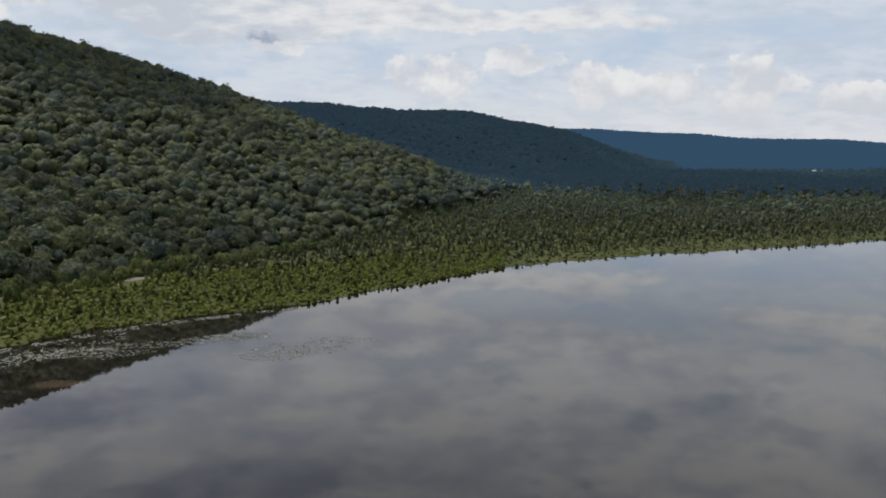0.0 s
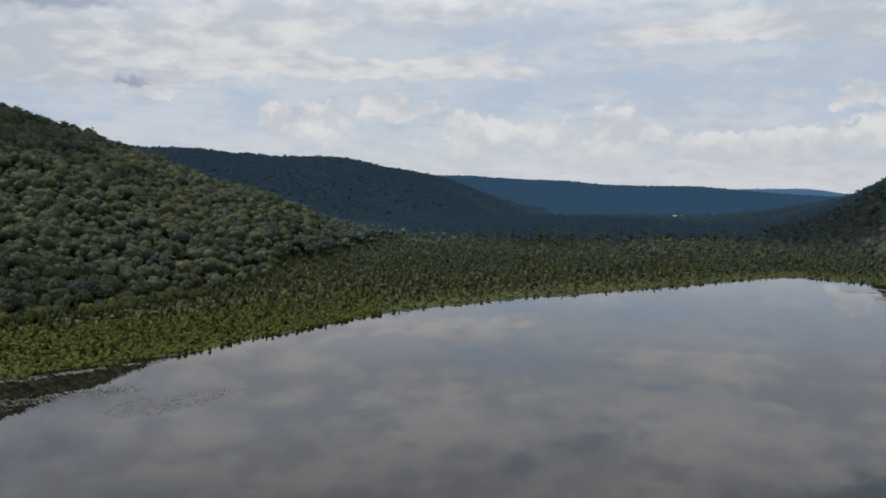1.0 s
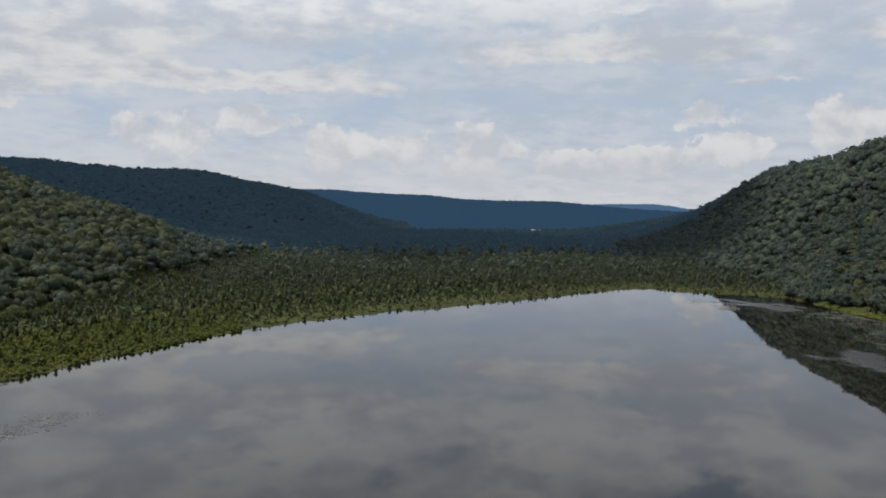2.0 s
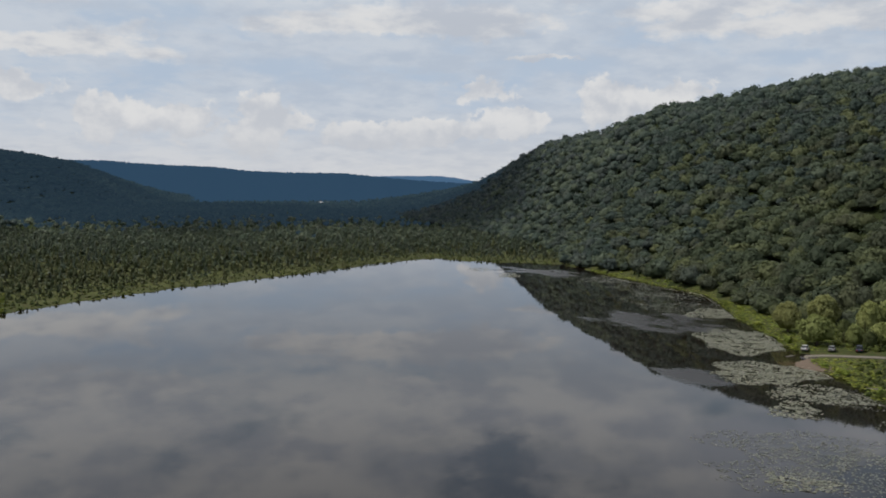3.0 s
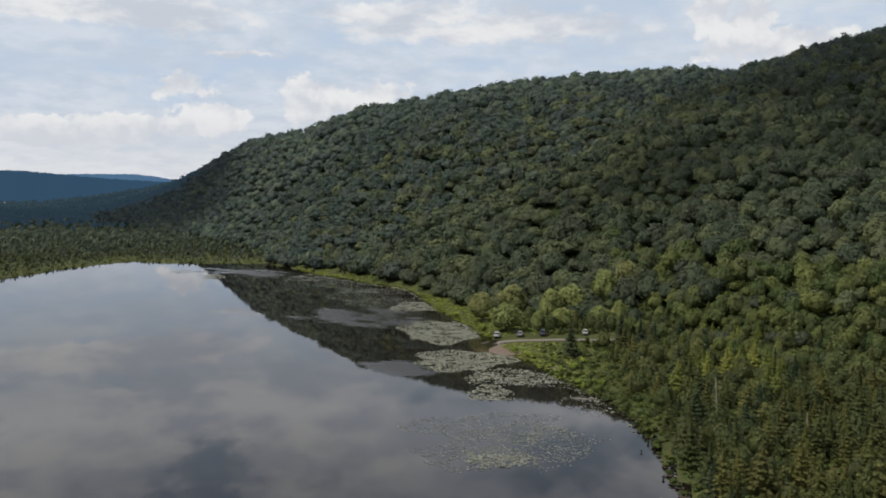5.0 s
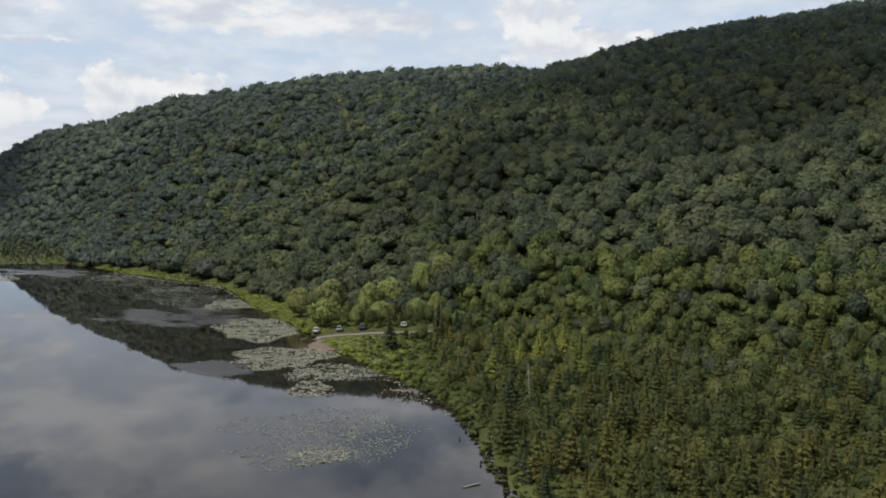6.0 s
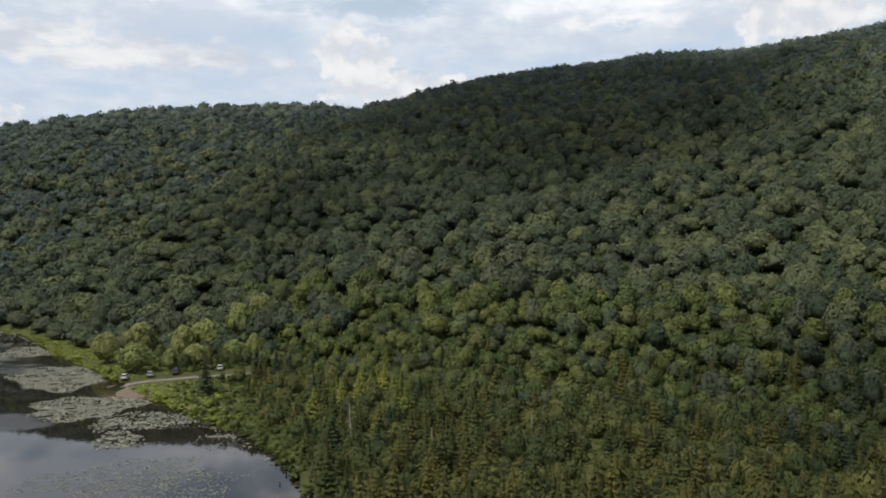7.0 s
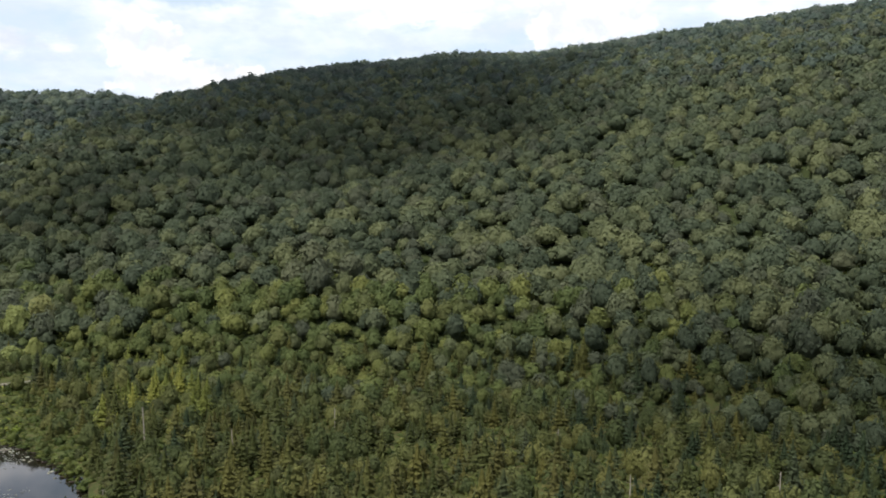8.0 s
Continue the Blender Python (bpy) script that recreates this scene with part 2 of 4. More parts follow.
def water_material():
    m, k = material("lake_water")
    pos = k.add("ShaderNodeNewGeometry").outputs["Position"]
    flat = k.add("ShaderNodeMapping", Vector=pos, Scale=(1.0, 0.45, 1.0)).outputs[0]
    wave = k.noise(flat, 1.4, 3.0, 0.6)
    swell = k.noise(flat, 0.11, 3.0)
    wind = k.ramp(k.noise(k.add("ShaderNodeMapping", Vector=pos, Scale=(0.6, 1.6, 1)).outputs[0], 0.018, 4.0), 0.4, 0.65, 0.25, 1.0)
    h = k.math("ADD", k.math("MULTIPLY", wave, wind), k.math("MULTIPLY", swell, 1.2))
    bump = k.add("ShaderNodeBump", Strength=1.0, Distance=0.0018, Height=h)
    # wind-ruffled patches in the lee of the hill
    x, y, _ = k.add("ShaderNodeSeparateXYZ", Vector=pos).outputs
    edge = k.noise(flat, 0.10, 5.0)
    ruffled = 0.0
    for cx, cy, rx, ry in RUFFLES:
        a = k.math("DIVIDE", k.math("SUBTRACT", x, cx), rx)
        b = k.math("DIVIDE", k.math("SUBTRACT", y, cy), ry)
        r = k.math("SQRT", k.math("ADD", k.math("MULTIPLY", a, a), k.math("MULTIPLY", b, b)))
        ruffled = k.math("MAXIMUM", ruffled, k.ramp(k.math("MULTIPLY_ADD", edge, 4.0, r), 3.2, 2.35))
    col = k.mix(k.noise(pos, 0.03, 3.0), (0.0045, 0.0034, 0.0028), (0.009, 0.0066, 0.0052))
    # sandy and peaty bottom showing through where the lake is shallow
    for cx, cy, rx, ry in SHOALS:
        a = k.math("DIVIDE", k.math("SUBTRACT", x, cx), rx)
        b = k.math("DIVIDE", k.math("SUBTRACT", y, cy), ry)
        r = k.math("SQRT", k.math("ADD", k.math("MULTIPLY", a, a), k.math("MULTIPLY", b, b)))
        col = k.mix(k.ramp(k.math("MULTIPLY_ADD", edge, 1.6, r), 2.0, 1.3), col, (0.038, 0.027, 0.019))
    p = k.add("ShaderNodeBsdfPrincipled", Base_Color=col, Roughness=k.math("MULTIPLY_ADD", ruffled, 0.28, 0.012), IOR=1.333)
    k.put(p.inputs["Normal"], bump.outputs[0])
    finish(k, p.outputs[0])
    return m


def at(az, d):
    """Plan position from a bearing in degrees and a distance in metres."""
    return d * math.sin(radians(az)), d * math.cos(radians(az))


SHOALS = [(*at(-23.9, 184), 6, 3.5), (*at(53.6, 232), 8, 9)]
RUFFLES = [(*at(44.4, 298), 18, 27), (*at(37.5, 455), 18, 30), (*at(47.2, 215), 7, 10)]


def plain(name, a, b, scale, rough, metal=0.0, bumpy=0.0):
    m, k = material(name)
    pos = k.add("ShaderNodeNewGeometry").outputs["Position"]
    n = k.noise(pos, scale, 5.0)
    n2 = k.noise(pos, scale * 0.13, 3.0)
    col = k.mix(k.math("MULTIPLY_ADD", n, 0.6, k.math("MULTIPLY", n2, 0.4)), a, b)
    p = k.add("ShaderNodeBsdfPrincipled", Base_Color=col, Roughness=rough, Metallic=metal)
    if bumpy:
        k.put(p.inputs["Normal"], k.add("ShaderNodeBump", Strength=bumpy, Distance=0.05, Height=n).outputs[0])
    finish(k, p.outputs[0])
    return m


BARK = plain("bark", (0.06, 0.045, 0.035), (0.16, 0.13, 0.10), 3.0, 0.9)
PEAT = plain("wet_peat", (0.018, 0.014, 0.010), (0.045, 0.035, 0.024), 2.5, 0.75)
DEAD = plain("weathered_wood", (0.12, 0.11, 0.09), (0.22, 0.20, 0.17), 4.0, 0.85)
GROUND, FLOOR, WATER = ground_material(), forest_floor_material(), water_material()
WET_PAD = foliage("wet_lily_pad", (0.17, 0.19, 0.17), (0.25, 0.27, 0.235), (0.28, 0.285, 0.22), rough=0.2, gloss=0.6)
PAD = foliage("lily_pad", (0.15, 0.165, 0.125), (0.27, 0.285, 0.225), (0.31, 0.305, 0.225), rough=0.3, gloss=0.35)
SAND = plain("beach_sand", (0.058, 0.039, 0.026), (0.104, 0.074, 0.050), 0.8, 0.9)
GRAVEL = plain("road_gravel", (0.074, 0.064, 0.052), (0.124, 0.110, 0.088), 1.5, 0.9)


# ---------------------------------------------------------------- the lie of the land
def bend(az, stops, values):
    """Smooth value by compass bearing, in degrees, over a full turn."""
    az = (np.asarray(az, float) + 180.0) % 360.0 - 180.0
    s = np.array(stops, float)
    v = np.array(values, float)
    s = np.concatenate([s - 360, s, s + 360])
    v = np.concatenate([v, v, v])
    out = 0
    for o in (-0.6, 0, 0.6):
        out = out + np.interp(az + o, s, v)
    return out / 3


SHORE = ([-150, -110, -60, -40, -27, -18.8, -9.7, -4.6, 0.6, 4.3, 13.3, 19.4, 24.8, 27.2, 30.0, 31.2, 36, 39, 41.6, 44.4,
                  47.6, 48.5, 50, 52.5, 54.4, 58, 60, 62, 63.4, 64.6, 66, 70, 80, 100, 140, 180],
             [70, 120, 190, 215, 225, 243, 258, 285, 314, 345, 396, 433, 480, 516, 546, 526, 508, 493, 436, 402,
              375, 326, 295, 258, 225, 198, 184, 168, 154, 138, 118, 92, 72, 58, 50, 52])


def shore(az):
    """Distance of the waterline from the camera's foot."""
    d = bend(az, *SHORE)
    a = np.radians(az)
    return d + 1.6 * np.sin(a * 61) + 1.1 * np.sin(a * 143 + 1) + 0.7 * np.sin(a * 331 + 2)


# bearings, foot distance, crest distance, crest height
HILLS = {
    "left": ([-150, -100, -60, -40, -26, -20, -13.7, -12.3, -7, -2.3, 2.4, 6.5],
             [270, 270, 280, 290, 305, 338, 372, 380, 430, 520, 640, 850],
             [480, 500, 540, 660, 780, 770, 750, 745, 735, 730, 800, 1000],
             [110, 115, 131, 142, 136, 114, 88.7, 81, 53.7, 38, 10, 0]),
    "middle": ([-30, -16, -8, -5, -2.3, 1.7, 4.2, 7.8, 10.7, 13.1, 16.6],
               [1150, 1150, 1200, 1220, 1240, 1270, 1350, 1480, 1700, 1950, 2300],
               [1700, 1750, 1800, 1830, 1860, 1930, 2010, 2140, 2230, 2350, 2500],
               [140, 138, 138, 131, 126, 129, 112, 94, 54, 22, 0]),
    "right": ([24, 25.5, 28.6, 30.4, 32.6, 34, 35.1, 36.8, 38, 40.2, 42.5, 44.1, 46.7, 50.8, 54.2, 59.3, 65.7, 69, 80, 95],
              [1500, 1440, 1080, 940, 820, 750, 710, 645, 560, 475, 446, 432, 398, 372, 350, 335, 330, 325, 320, 320],
              [1700, 1680, 1600, 1500, 1400, 1290, 1220, 1050, 960, 830, 790, 750, 720, 700, 700, 700, 700, 680, 700, 740],
              [0, 1, 14, 25, 40, 55, 69, 81, 85.5, 84, 94, 99, 102, 110.5, 116, 122, 123.5, 114, 112, 110]),
    "spur": ([45, 48.6, 52.3, 58.9, 63.2, 69, 73.5, 79, 86.7, 91, 97, 104, 112, 130, 160, 190, 210],
             [400, 362, 330, 290, 268, 240, 225, 214, 212, 210, 200, 193, 190, 185, 190, 220, 270],
             [420, 385, 395, 430, 500, 610, 700, 770, 790, 790, 780, 770, 760, 740, 700, 560, 480],
             [0, 8, 21, 52, 80, 113, 137, 159, 173, 173, 179, 189, 194, 186, 166, 126, 110]),
}


def wrinkle(x, y, size, seed=0.0):
    """Cheap smooth relief between -1 and 1."""
    x, y = x / size, y / size
    return (np.sin(x * 1.9 + seed + 1.3 * np.sin(y * 1.1 + seed)) + np.sin(y * 2.3 - 0.7 * seed + 1.1 * np.sin(x * 1.7))
            + 0.6 * np.sin(x * 4.1 + y * 3.3 + seed)) / 2.6


def hill_share(az, d, hill):
    stops, foot, crest, top = HILLS[hill]
    f, c, h = bend(az, stops, foot), bend(az, stops, crest), bend(az, stops, top)
    inside = ((np.asarray(az) + 180) % 360 - 180 >= stops[0]) & ((np.asarray(az) + 180) % 360 - 180 <= stops[-1])
    h = np.where(inside, h, 0)
    s = (d - f) / np.maximum(c - f, 5.0)
    up = np.clip(s, 0, 1)
    rise = 1 - (1 - up) ** 1.35 if hill in ("spur", "left") else 0.55 * up + 0.45 * (0.5 - 0.5 * np.cos(np.pi * up))
    fall = 1 - 0.10 * np.clip(s - 1, 0, 4)
    return h * rise * fall, np.clip(s, 0, 1) * (h > 2)


def land(x, y):
    """Ground height, and how far up a hillside a place is (0 on the flat)."""
    x, y = np.asarray(x, float), np.asarray(y, float)
    az, d = np.degrees(np.arctan2(x, y)), np.hypot(x, y)
    z, up = np.zeros_like(d), np.zeros_like(d)
    for hill in HILLS:
        h, s = hill_share(az, d, hill)
        up = np.where(h > z, s, up)
        z = np.maximum(z, h)
    z = z + np.minimum(z / 40, 1) * (3.2 * wrinkle(x, y, 45) + 1.2 * wrinkle(x, y, 17, 2.0)) * np.clip(1.25 - up, 0, 1)
    out = d - shore(az)
    bank = np.where(out > 0, 0.30 + 0.35 * np.clip(out / 25, 0, 1), np.maximum(-2.0, 0.30 + out * 0.35))
    bank = bank + np.where(out > 3, 0.12 * wrinkle(x, y, 7), 0)
    return z + bank, np.where(out > 0, up, -1)


def mesh_object(name, verts, faces, mat, parent=None, tint=None, smooth=False):
    """A mesh from arrays; faces all have the same number of corners."""
    me = bpy.data.meshes.new(name)
    faces = np.asarray(faces, np.int32)
    n, c = faces.shape
    me.vertices.add(len(verts))
    me.vertices.foreach_set("co", np.asarray(verts, np.float32).ravel())
    me.loops.add(n * c)
    me.loops.foreach_set("vertex_index", faces.ravel())
    me.polygons.add(n)
    me.polygons.foreach_set("loop_start", np.arange(0, n * c, c, dtype=np.int32))
    me.polygons.foreach_set("use_smooth", np.full(n, smooth))
    me.update(calc_edges=True)
    me.materials.append(mat)
    if tint is not None:
        me.attributes.new("tint", "FLOAT", "POINT").data.foreach_set("value", np.asarray(tint, np.float32))
    ob = new(name, me)
    ob.parent = parent
    return ob


def build_ground():
    az = np.arange(-180, 180, 1.0)
    rings = np.concatenate([[0.5], np.arange(20, 700, 9.0), np.geomspace(700, 2600, 45), [2800, 3100, 3500, 4000, 4500, 4900]])
    a, r = np.meshgrid(np.radians(az), rings, indexing="ij")
    x, y = r * np.sin(a), r * np.cos(a)
    z, up = land(x, y)
    na, nr = a.shape
    v = np.stack([x, y, z], -1).reshape(-1, 3)
    i, j = np.meshgrid(np.arange(na), np.arange(nr - 1), indexing="ij")
    i2 = (i + 1) % na
    f = np.stack([i * nr + j, i * nr + j + 1, i2 * nr + j + 1, i2 * nr + j], -1).reshape(-1, 4)
    ob = mesh_object("ground", v, f, GROUND)
    ob.data.materials.append(FLOOR)
    hill = (up.reshape(-1)[f].mean(1) > 0.03) | (np.hypot(*v[f].mean(1)[:, :2].T) > 575)
    ob.data.polygons.foreach_set("material_index", hill.astype(np.int32))
    ob.data.polygons.foreach_set("use_smooth", np.ones(len(f), bool))
    tagged(ob, "boggy lake shore and wooded hillsides of one valley", "ground", kind="structure")


build_ground()


def build_water():
    bm = bmesh.new()
    bmesh.ops.create_circle(bm, cap_ends=True, segments=96, radius=640)
    me = bpy.data.meshes.new("water")
    bm.to_mesh(me)
    bm.free()
    me.materials.append(WATER)
    tagged(new("water", me), "calm dark lake water mirroring grey and white clouds", "lake", kind="structure")


build_water()


# ---------------------------------------------------------------- unseen clouds added to shade the hills
def build_shade_cloud(x, y, across, along, yaw, seed):
    """An unseen cloud added to cast shade: a flat-based heap of overlapping rounded puffs, frayed at the rim."""
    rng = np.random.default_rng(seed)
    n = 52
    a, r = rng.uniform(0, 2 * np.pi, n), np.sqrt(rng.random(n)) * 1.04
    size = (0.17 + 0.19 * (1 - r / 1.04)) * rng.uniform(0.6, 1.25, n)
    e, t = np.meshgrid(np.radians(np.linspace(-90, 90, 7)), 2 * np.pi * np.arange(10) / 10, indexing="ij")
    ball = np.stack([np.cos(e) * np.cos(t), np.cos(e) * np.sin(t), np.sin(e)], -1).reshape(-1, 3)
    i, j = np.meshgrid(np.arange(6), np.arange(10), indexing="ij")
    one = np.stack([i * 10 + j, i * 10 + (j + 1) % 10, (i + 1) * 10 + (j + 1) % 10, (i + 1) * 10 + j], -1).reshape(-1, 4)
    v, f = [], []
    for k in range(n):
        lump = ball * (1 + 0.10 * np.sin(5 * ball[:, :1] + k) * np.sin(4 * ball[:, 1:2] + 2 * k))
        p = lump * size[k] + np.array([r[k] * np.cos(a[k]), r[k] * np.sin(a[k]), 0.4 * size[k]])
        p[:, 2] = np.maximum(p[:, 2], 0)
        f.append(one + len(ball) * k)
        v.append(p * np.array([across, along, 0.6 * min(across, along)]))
    ob = mesh_object("backdrop_cloud", np.concatenate(v), np.concatenate(f), SHADE_CLOUD, smooth=True)
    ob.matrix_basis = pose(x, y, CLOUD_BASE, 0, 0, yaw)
    tagged(ob, "unseen cloud mesh added to cast shade on the hills", "cloud", kind="structure")


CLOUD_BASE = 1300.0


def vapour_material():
    """White surface made part-transparent by noise, which weakens the shade these clouds cast."""
    m, k = material("shade_cloud_vapour")
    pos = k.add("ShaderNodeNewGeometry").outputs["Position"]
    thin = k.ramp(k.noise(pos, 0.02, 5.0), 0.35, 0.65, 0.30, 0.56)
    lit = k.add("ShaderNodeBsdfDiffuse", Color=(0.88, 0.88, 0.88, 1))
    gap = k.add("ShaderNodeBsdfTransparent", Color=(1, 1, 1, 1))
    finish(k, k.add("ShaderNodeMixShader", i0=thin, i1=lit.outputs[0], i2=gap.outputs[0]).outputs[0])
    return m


SHADE_CLOUD = vapour_material()
# first rows stand sunward of the ground to shade; last four are fillers
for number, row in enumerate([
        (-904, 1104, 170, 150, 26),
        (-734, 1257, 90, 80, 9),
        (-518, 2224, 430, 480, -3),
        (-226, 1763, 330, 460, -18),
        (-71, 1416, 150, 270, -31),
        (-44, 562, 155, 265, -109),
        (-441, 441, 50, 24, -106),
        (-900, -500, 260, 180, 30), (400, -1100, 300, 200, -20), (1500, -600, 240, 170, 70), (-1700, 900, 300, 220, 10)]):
    build_shade_cloud(*row, 200 + number)


# ---------------------------------------------------------------- far ridges
def build_ridge(name, near, far, stops, tops, mat, label, rough):
    """A distant wooded ridge: a long slope with an uneven line of treetops."""
    az = np.arange(stops[0], stops[-1] + 0.01, 0.06)
    rows = np.linspace(0, 1, 14)
    a, s = np.meshgrid(np.radians(az), rows, indexing="ij")
    top = bend(np.degrees(a), stops, tops)
    d = near + (far - near) * s
    z = top * s ** 1.25
    rng = np.random.default_rng(5)
    z = np.maximum(z, 0) + rng.uniform(-1, 1, z.shape) * rough * (s > 0.99) + 30 * wrinkle(a * 2600, a * 900, 110) * s * (1 - s)
    v = np.stack([d * np.sin(a), d * np.cos(a), z], -1)
    back = v[:, -1:].copy()
    back[..., :2] *= 1.03
    back[..., 2] -= 30
    v = np.concatenate([v, back], 1)
    na, nr = v.shape[:2]
    i, j = np.meshgrid(np.arange(na - 1), np.arange(nr - 1), indexing="ij")
    f = np.stack([i * nr + j, i * nr + j + 1, (i + 1) * nr + j + 1, (i + 1) * nr + j], -1).reshape(-1, 4)
    ob = mesh_object(name, v.reshape(-1, 3), f, mat, smooth=True)
    tagged(ob, label, "hills", kind="structure")


# distance haze painted in as blue emission over near-black leaves
RIDGE = foliage("ridge_woods_haze", (0.007, 0.014, 0.016), (0.016, 0.024, 0.026), (0.018, 0.025, 0.025), haze_glow=(0.018, 0.047, 0.091))
RIDGE_FAR = foliage("last_ridge_woods_haze", (0.006, 0.011, 0.010), (0.012, 0.018, 0.016), (0.013, 0.018, 0.016), haze_glow=(0.055, 0.115, 0.210))
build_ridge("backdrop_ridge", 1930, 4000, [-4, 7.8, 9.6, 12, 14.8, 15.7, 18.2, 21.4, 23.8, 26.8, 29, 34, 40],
            [152, 150, 150, 137, 128, 128, 108, 100, 101, 80, 66, 45, 30], RIDGE, "wooded ridge closing the valley, blue haze painted as glow", 2.5)
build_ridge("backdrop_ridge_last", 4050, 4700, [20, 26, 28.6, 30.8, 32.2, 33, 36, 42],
            [95, 92, 94, 93, 72, 62, 50, 45], RIDGE_FAR, "last ridge at the valley's end, pale haze painted as glow", 2.0)


# ---------------------------------------------------------------- tree shapes
def crown_shape(seed, around, up, clumps, leaf, lobes=5, tall=0.85, squat=1.0):
    """Broadleaf crown of radius 1 standing on z = 0: a cauliflower of rounded lobes, with loose leaf clumps over it."""
    rng = np.random.default_rng(seed)
    hub = np.array([0, 0, tall * 0.5])
    centres, sizes = [(0, 0, tall * 0.85), (0, 0, tall * 0.5)], [0.50, 0.62]
    for low, out, share in ((0.96, 0.26, 0.80), (0.72, 0.50, 0.90), (0.34, 0.62, 1.0)):
        n = lobes + rng.integers(-1, 2)
        for i in range(n):
            a = 2 * np.pi * (i + rng.uniform(-0.3, 0.3)) / n + low * 3
            r = out * rng.uniform(0.75, 1.35)
            centres.append((r * np.cos(a), r * np.sin(a), tall * (low + rng.uniform(-0.14, 0.16))))
            sizes.append(rng.uniform(0.22, 0.44) * share)
    c, rad = np.array(centres) - hub, np.array(sizes)

    def skin(d):
        b = d @ c.T
        disc = b * b - ((c ** 2).sum(1) - rad ** 2)
        t = np.where(disc > 0, b + np.sqrt(np.maximum(disc, 0)), 0).max(1)
        return np.maximum(t, 0.35)

    el = np.radians(np.linspace(-62, 84, up + 1))
    az = 2 * np.pi * np.arange(around) / around
    e, a = np.meshgrid(el, az, indexing="ij")
    a = a + (np.arange(up + 1) % 2)[:, None] * np.pi / around
    d = np.stack([np.cos(e) * np.cos(a), np.cos(e) * np.sin(a), np.sin(e)], -1).reshape(-1, 3)
    v = hub + d * (skin(d) * rng.uniform(0.74, 0.86, len(d)))[:, None]
    i, j = np.meshgrid(np.arange(up), np.arange(around), indexing="ij")
    j2 = (j + 1) % around
    f = np.stack([i * around + j, i * around + j2, (i + 1) * around + j2, (i + 1) * around + j], -1).reshape(-1, 4)
    top = up * around
    f = np.concatenate([thirds(f), [[top, top + k, top + k + 1] for k in range(1, around - 1)]])
    if clumps:
        n = rng.normal(size=(clumps, 3))
        n[:, 2] = np.where(n[:, 2] < -0.3, -n[:, 2], n[:, 2])
        n /= np.linalg.norm(n, axis=1)[:, None]
        p = hub + n * (skin(n) * rng.uniform(0.86, 1.00, clumps))[:, None]
        w, g = clump_mesh(rng, p, n, leaf)
        f = np.concatenate([f, g + len(v)])
        v = np.concatenate([v, w])
    return v * np.array([1, 1, squat]), f


def clump_mesh(rng, p, n, leaf):
    n = n + rng.normal(size=n.shape) * 0.40
    n /= np.linalg.norm(n, axis=1)[:, None]
    u = np.cross(n, rng.normal(size=n.shape))
    u /= np.linalg.norm(u, axis=1)[:, None]
    w = np.cross(n, u)
    s = (leaf * rng.uniform(0.6, 1.4, len(p)))[:, None]
    q = np.stack([p - u * s, p + u * s * 0.9 - w * s * 0.3, p + w * s * 1.1 - n * s * 0.15], 1)
    v = q.reshape(-1, 3)
    return v, np.arange(len(v)).reshape(-1, 3)


def thirds(f):
    """Four-cornered faces as pairs of triangles."""
    f = np.asarray(f)
    return np.concatenate([f[:, [0, 1, 2]], f[:, [0, 2, 3]]])


def conifer_shape(seed, clumps, width=0.20, bare=0.06, leaf=0.05, tiers=9, sides=7, core=0.46):
    """Conifer of height 1: a slim ragged cone of tiered boughs, every bough a spray of small needle clumps."""
    rng = np.random.default_rng(seed)

    def reach(s, a):
        tier = 0.80 + 0.28 * (1 - (s * tiers + 0.12 * np.sin(3 * a + seed)) % 1.0)
        return (width * (1 - s) ** 0.9 + 0.008) * tier * (1 + 0.16 * np.sin(2 * a + seed * 1.7) + 0.10 * np.sin(5 * a + 9 * s))

    rings = max(2, tiers // 2)
    v, f = [], []
    for i in range(rings + 1):
        s = i / rings * 0.96
        for j in range(sides):
            a = 2 * np.pi * (j + 0.5 * (i % 2)) / sides
            r = reach(s, a) * rng.uniform(core - 0.1, core + 0.1)
            v.append((r * np.cos(a), r * np.sin(a), bare + (1 - bare) * s))
    for i in range(rings):
        for j in range(sides):
            k = (j + 1) % sides
            f.append([i * sides + j, i * sides + k, (i + 1) * sides + k, (i + 1) * sides + j])
    v, f = np.array(v), thirds(f)
    s = 1 - np.sqrt(rng.random(clumps)) * 0.985
    s = np.clip((np.floor(s * tiers) + rng.normal(size=clumps) * 0.13 + 0.15) / tiers, 0, 0.985)
    a = rng.uniform(0, 2 * np.pi, clumps)
    r = reach(s, a) * rng.uniform(0.45, 1.10, clumps)
    p = np.stack([r * np.cos(a), r * np.sin(a), bare + (1 - bare) * s + rng.normal(size=clumps) * 0.008], 1)
    n = np.stack([np.cos(a) * 0.8, np.sin(a) * 0.8, np.full(clumps, 1.5)], 1)
    w, g = clump_mesh(rng, p, n, leaf)
    w = w.reshape(-1, 3, 3)
    w = p[:, None] + (w - p[:, None]) * (0.55 + 0.6 * (1 - s))[:, None, None]
    k = len(v) + 3 * clumps
    tip = [(-0.010, 0, 0.93), (0.010, 0.004, 0.94), (0, 0, 1.03)]
    return np.concatenate([v, w.reshape(-1, 3), tip]), np.concatenate([f, g + len(v), [[k, k + 1, k + 2]]])


def shrub_shape(seed, around=7, up=2, clumps=7, leaf=0.26):
    """A low bush: a small uneven crown pressed to the ground."""
    v, f = crown_shape(seed, around, up, clumps, leaf, 3)
    return v * np.array([1, 1, 0.8]) - np.array([0, 0, 0.12]), f


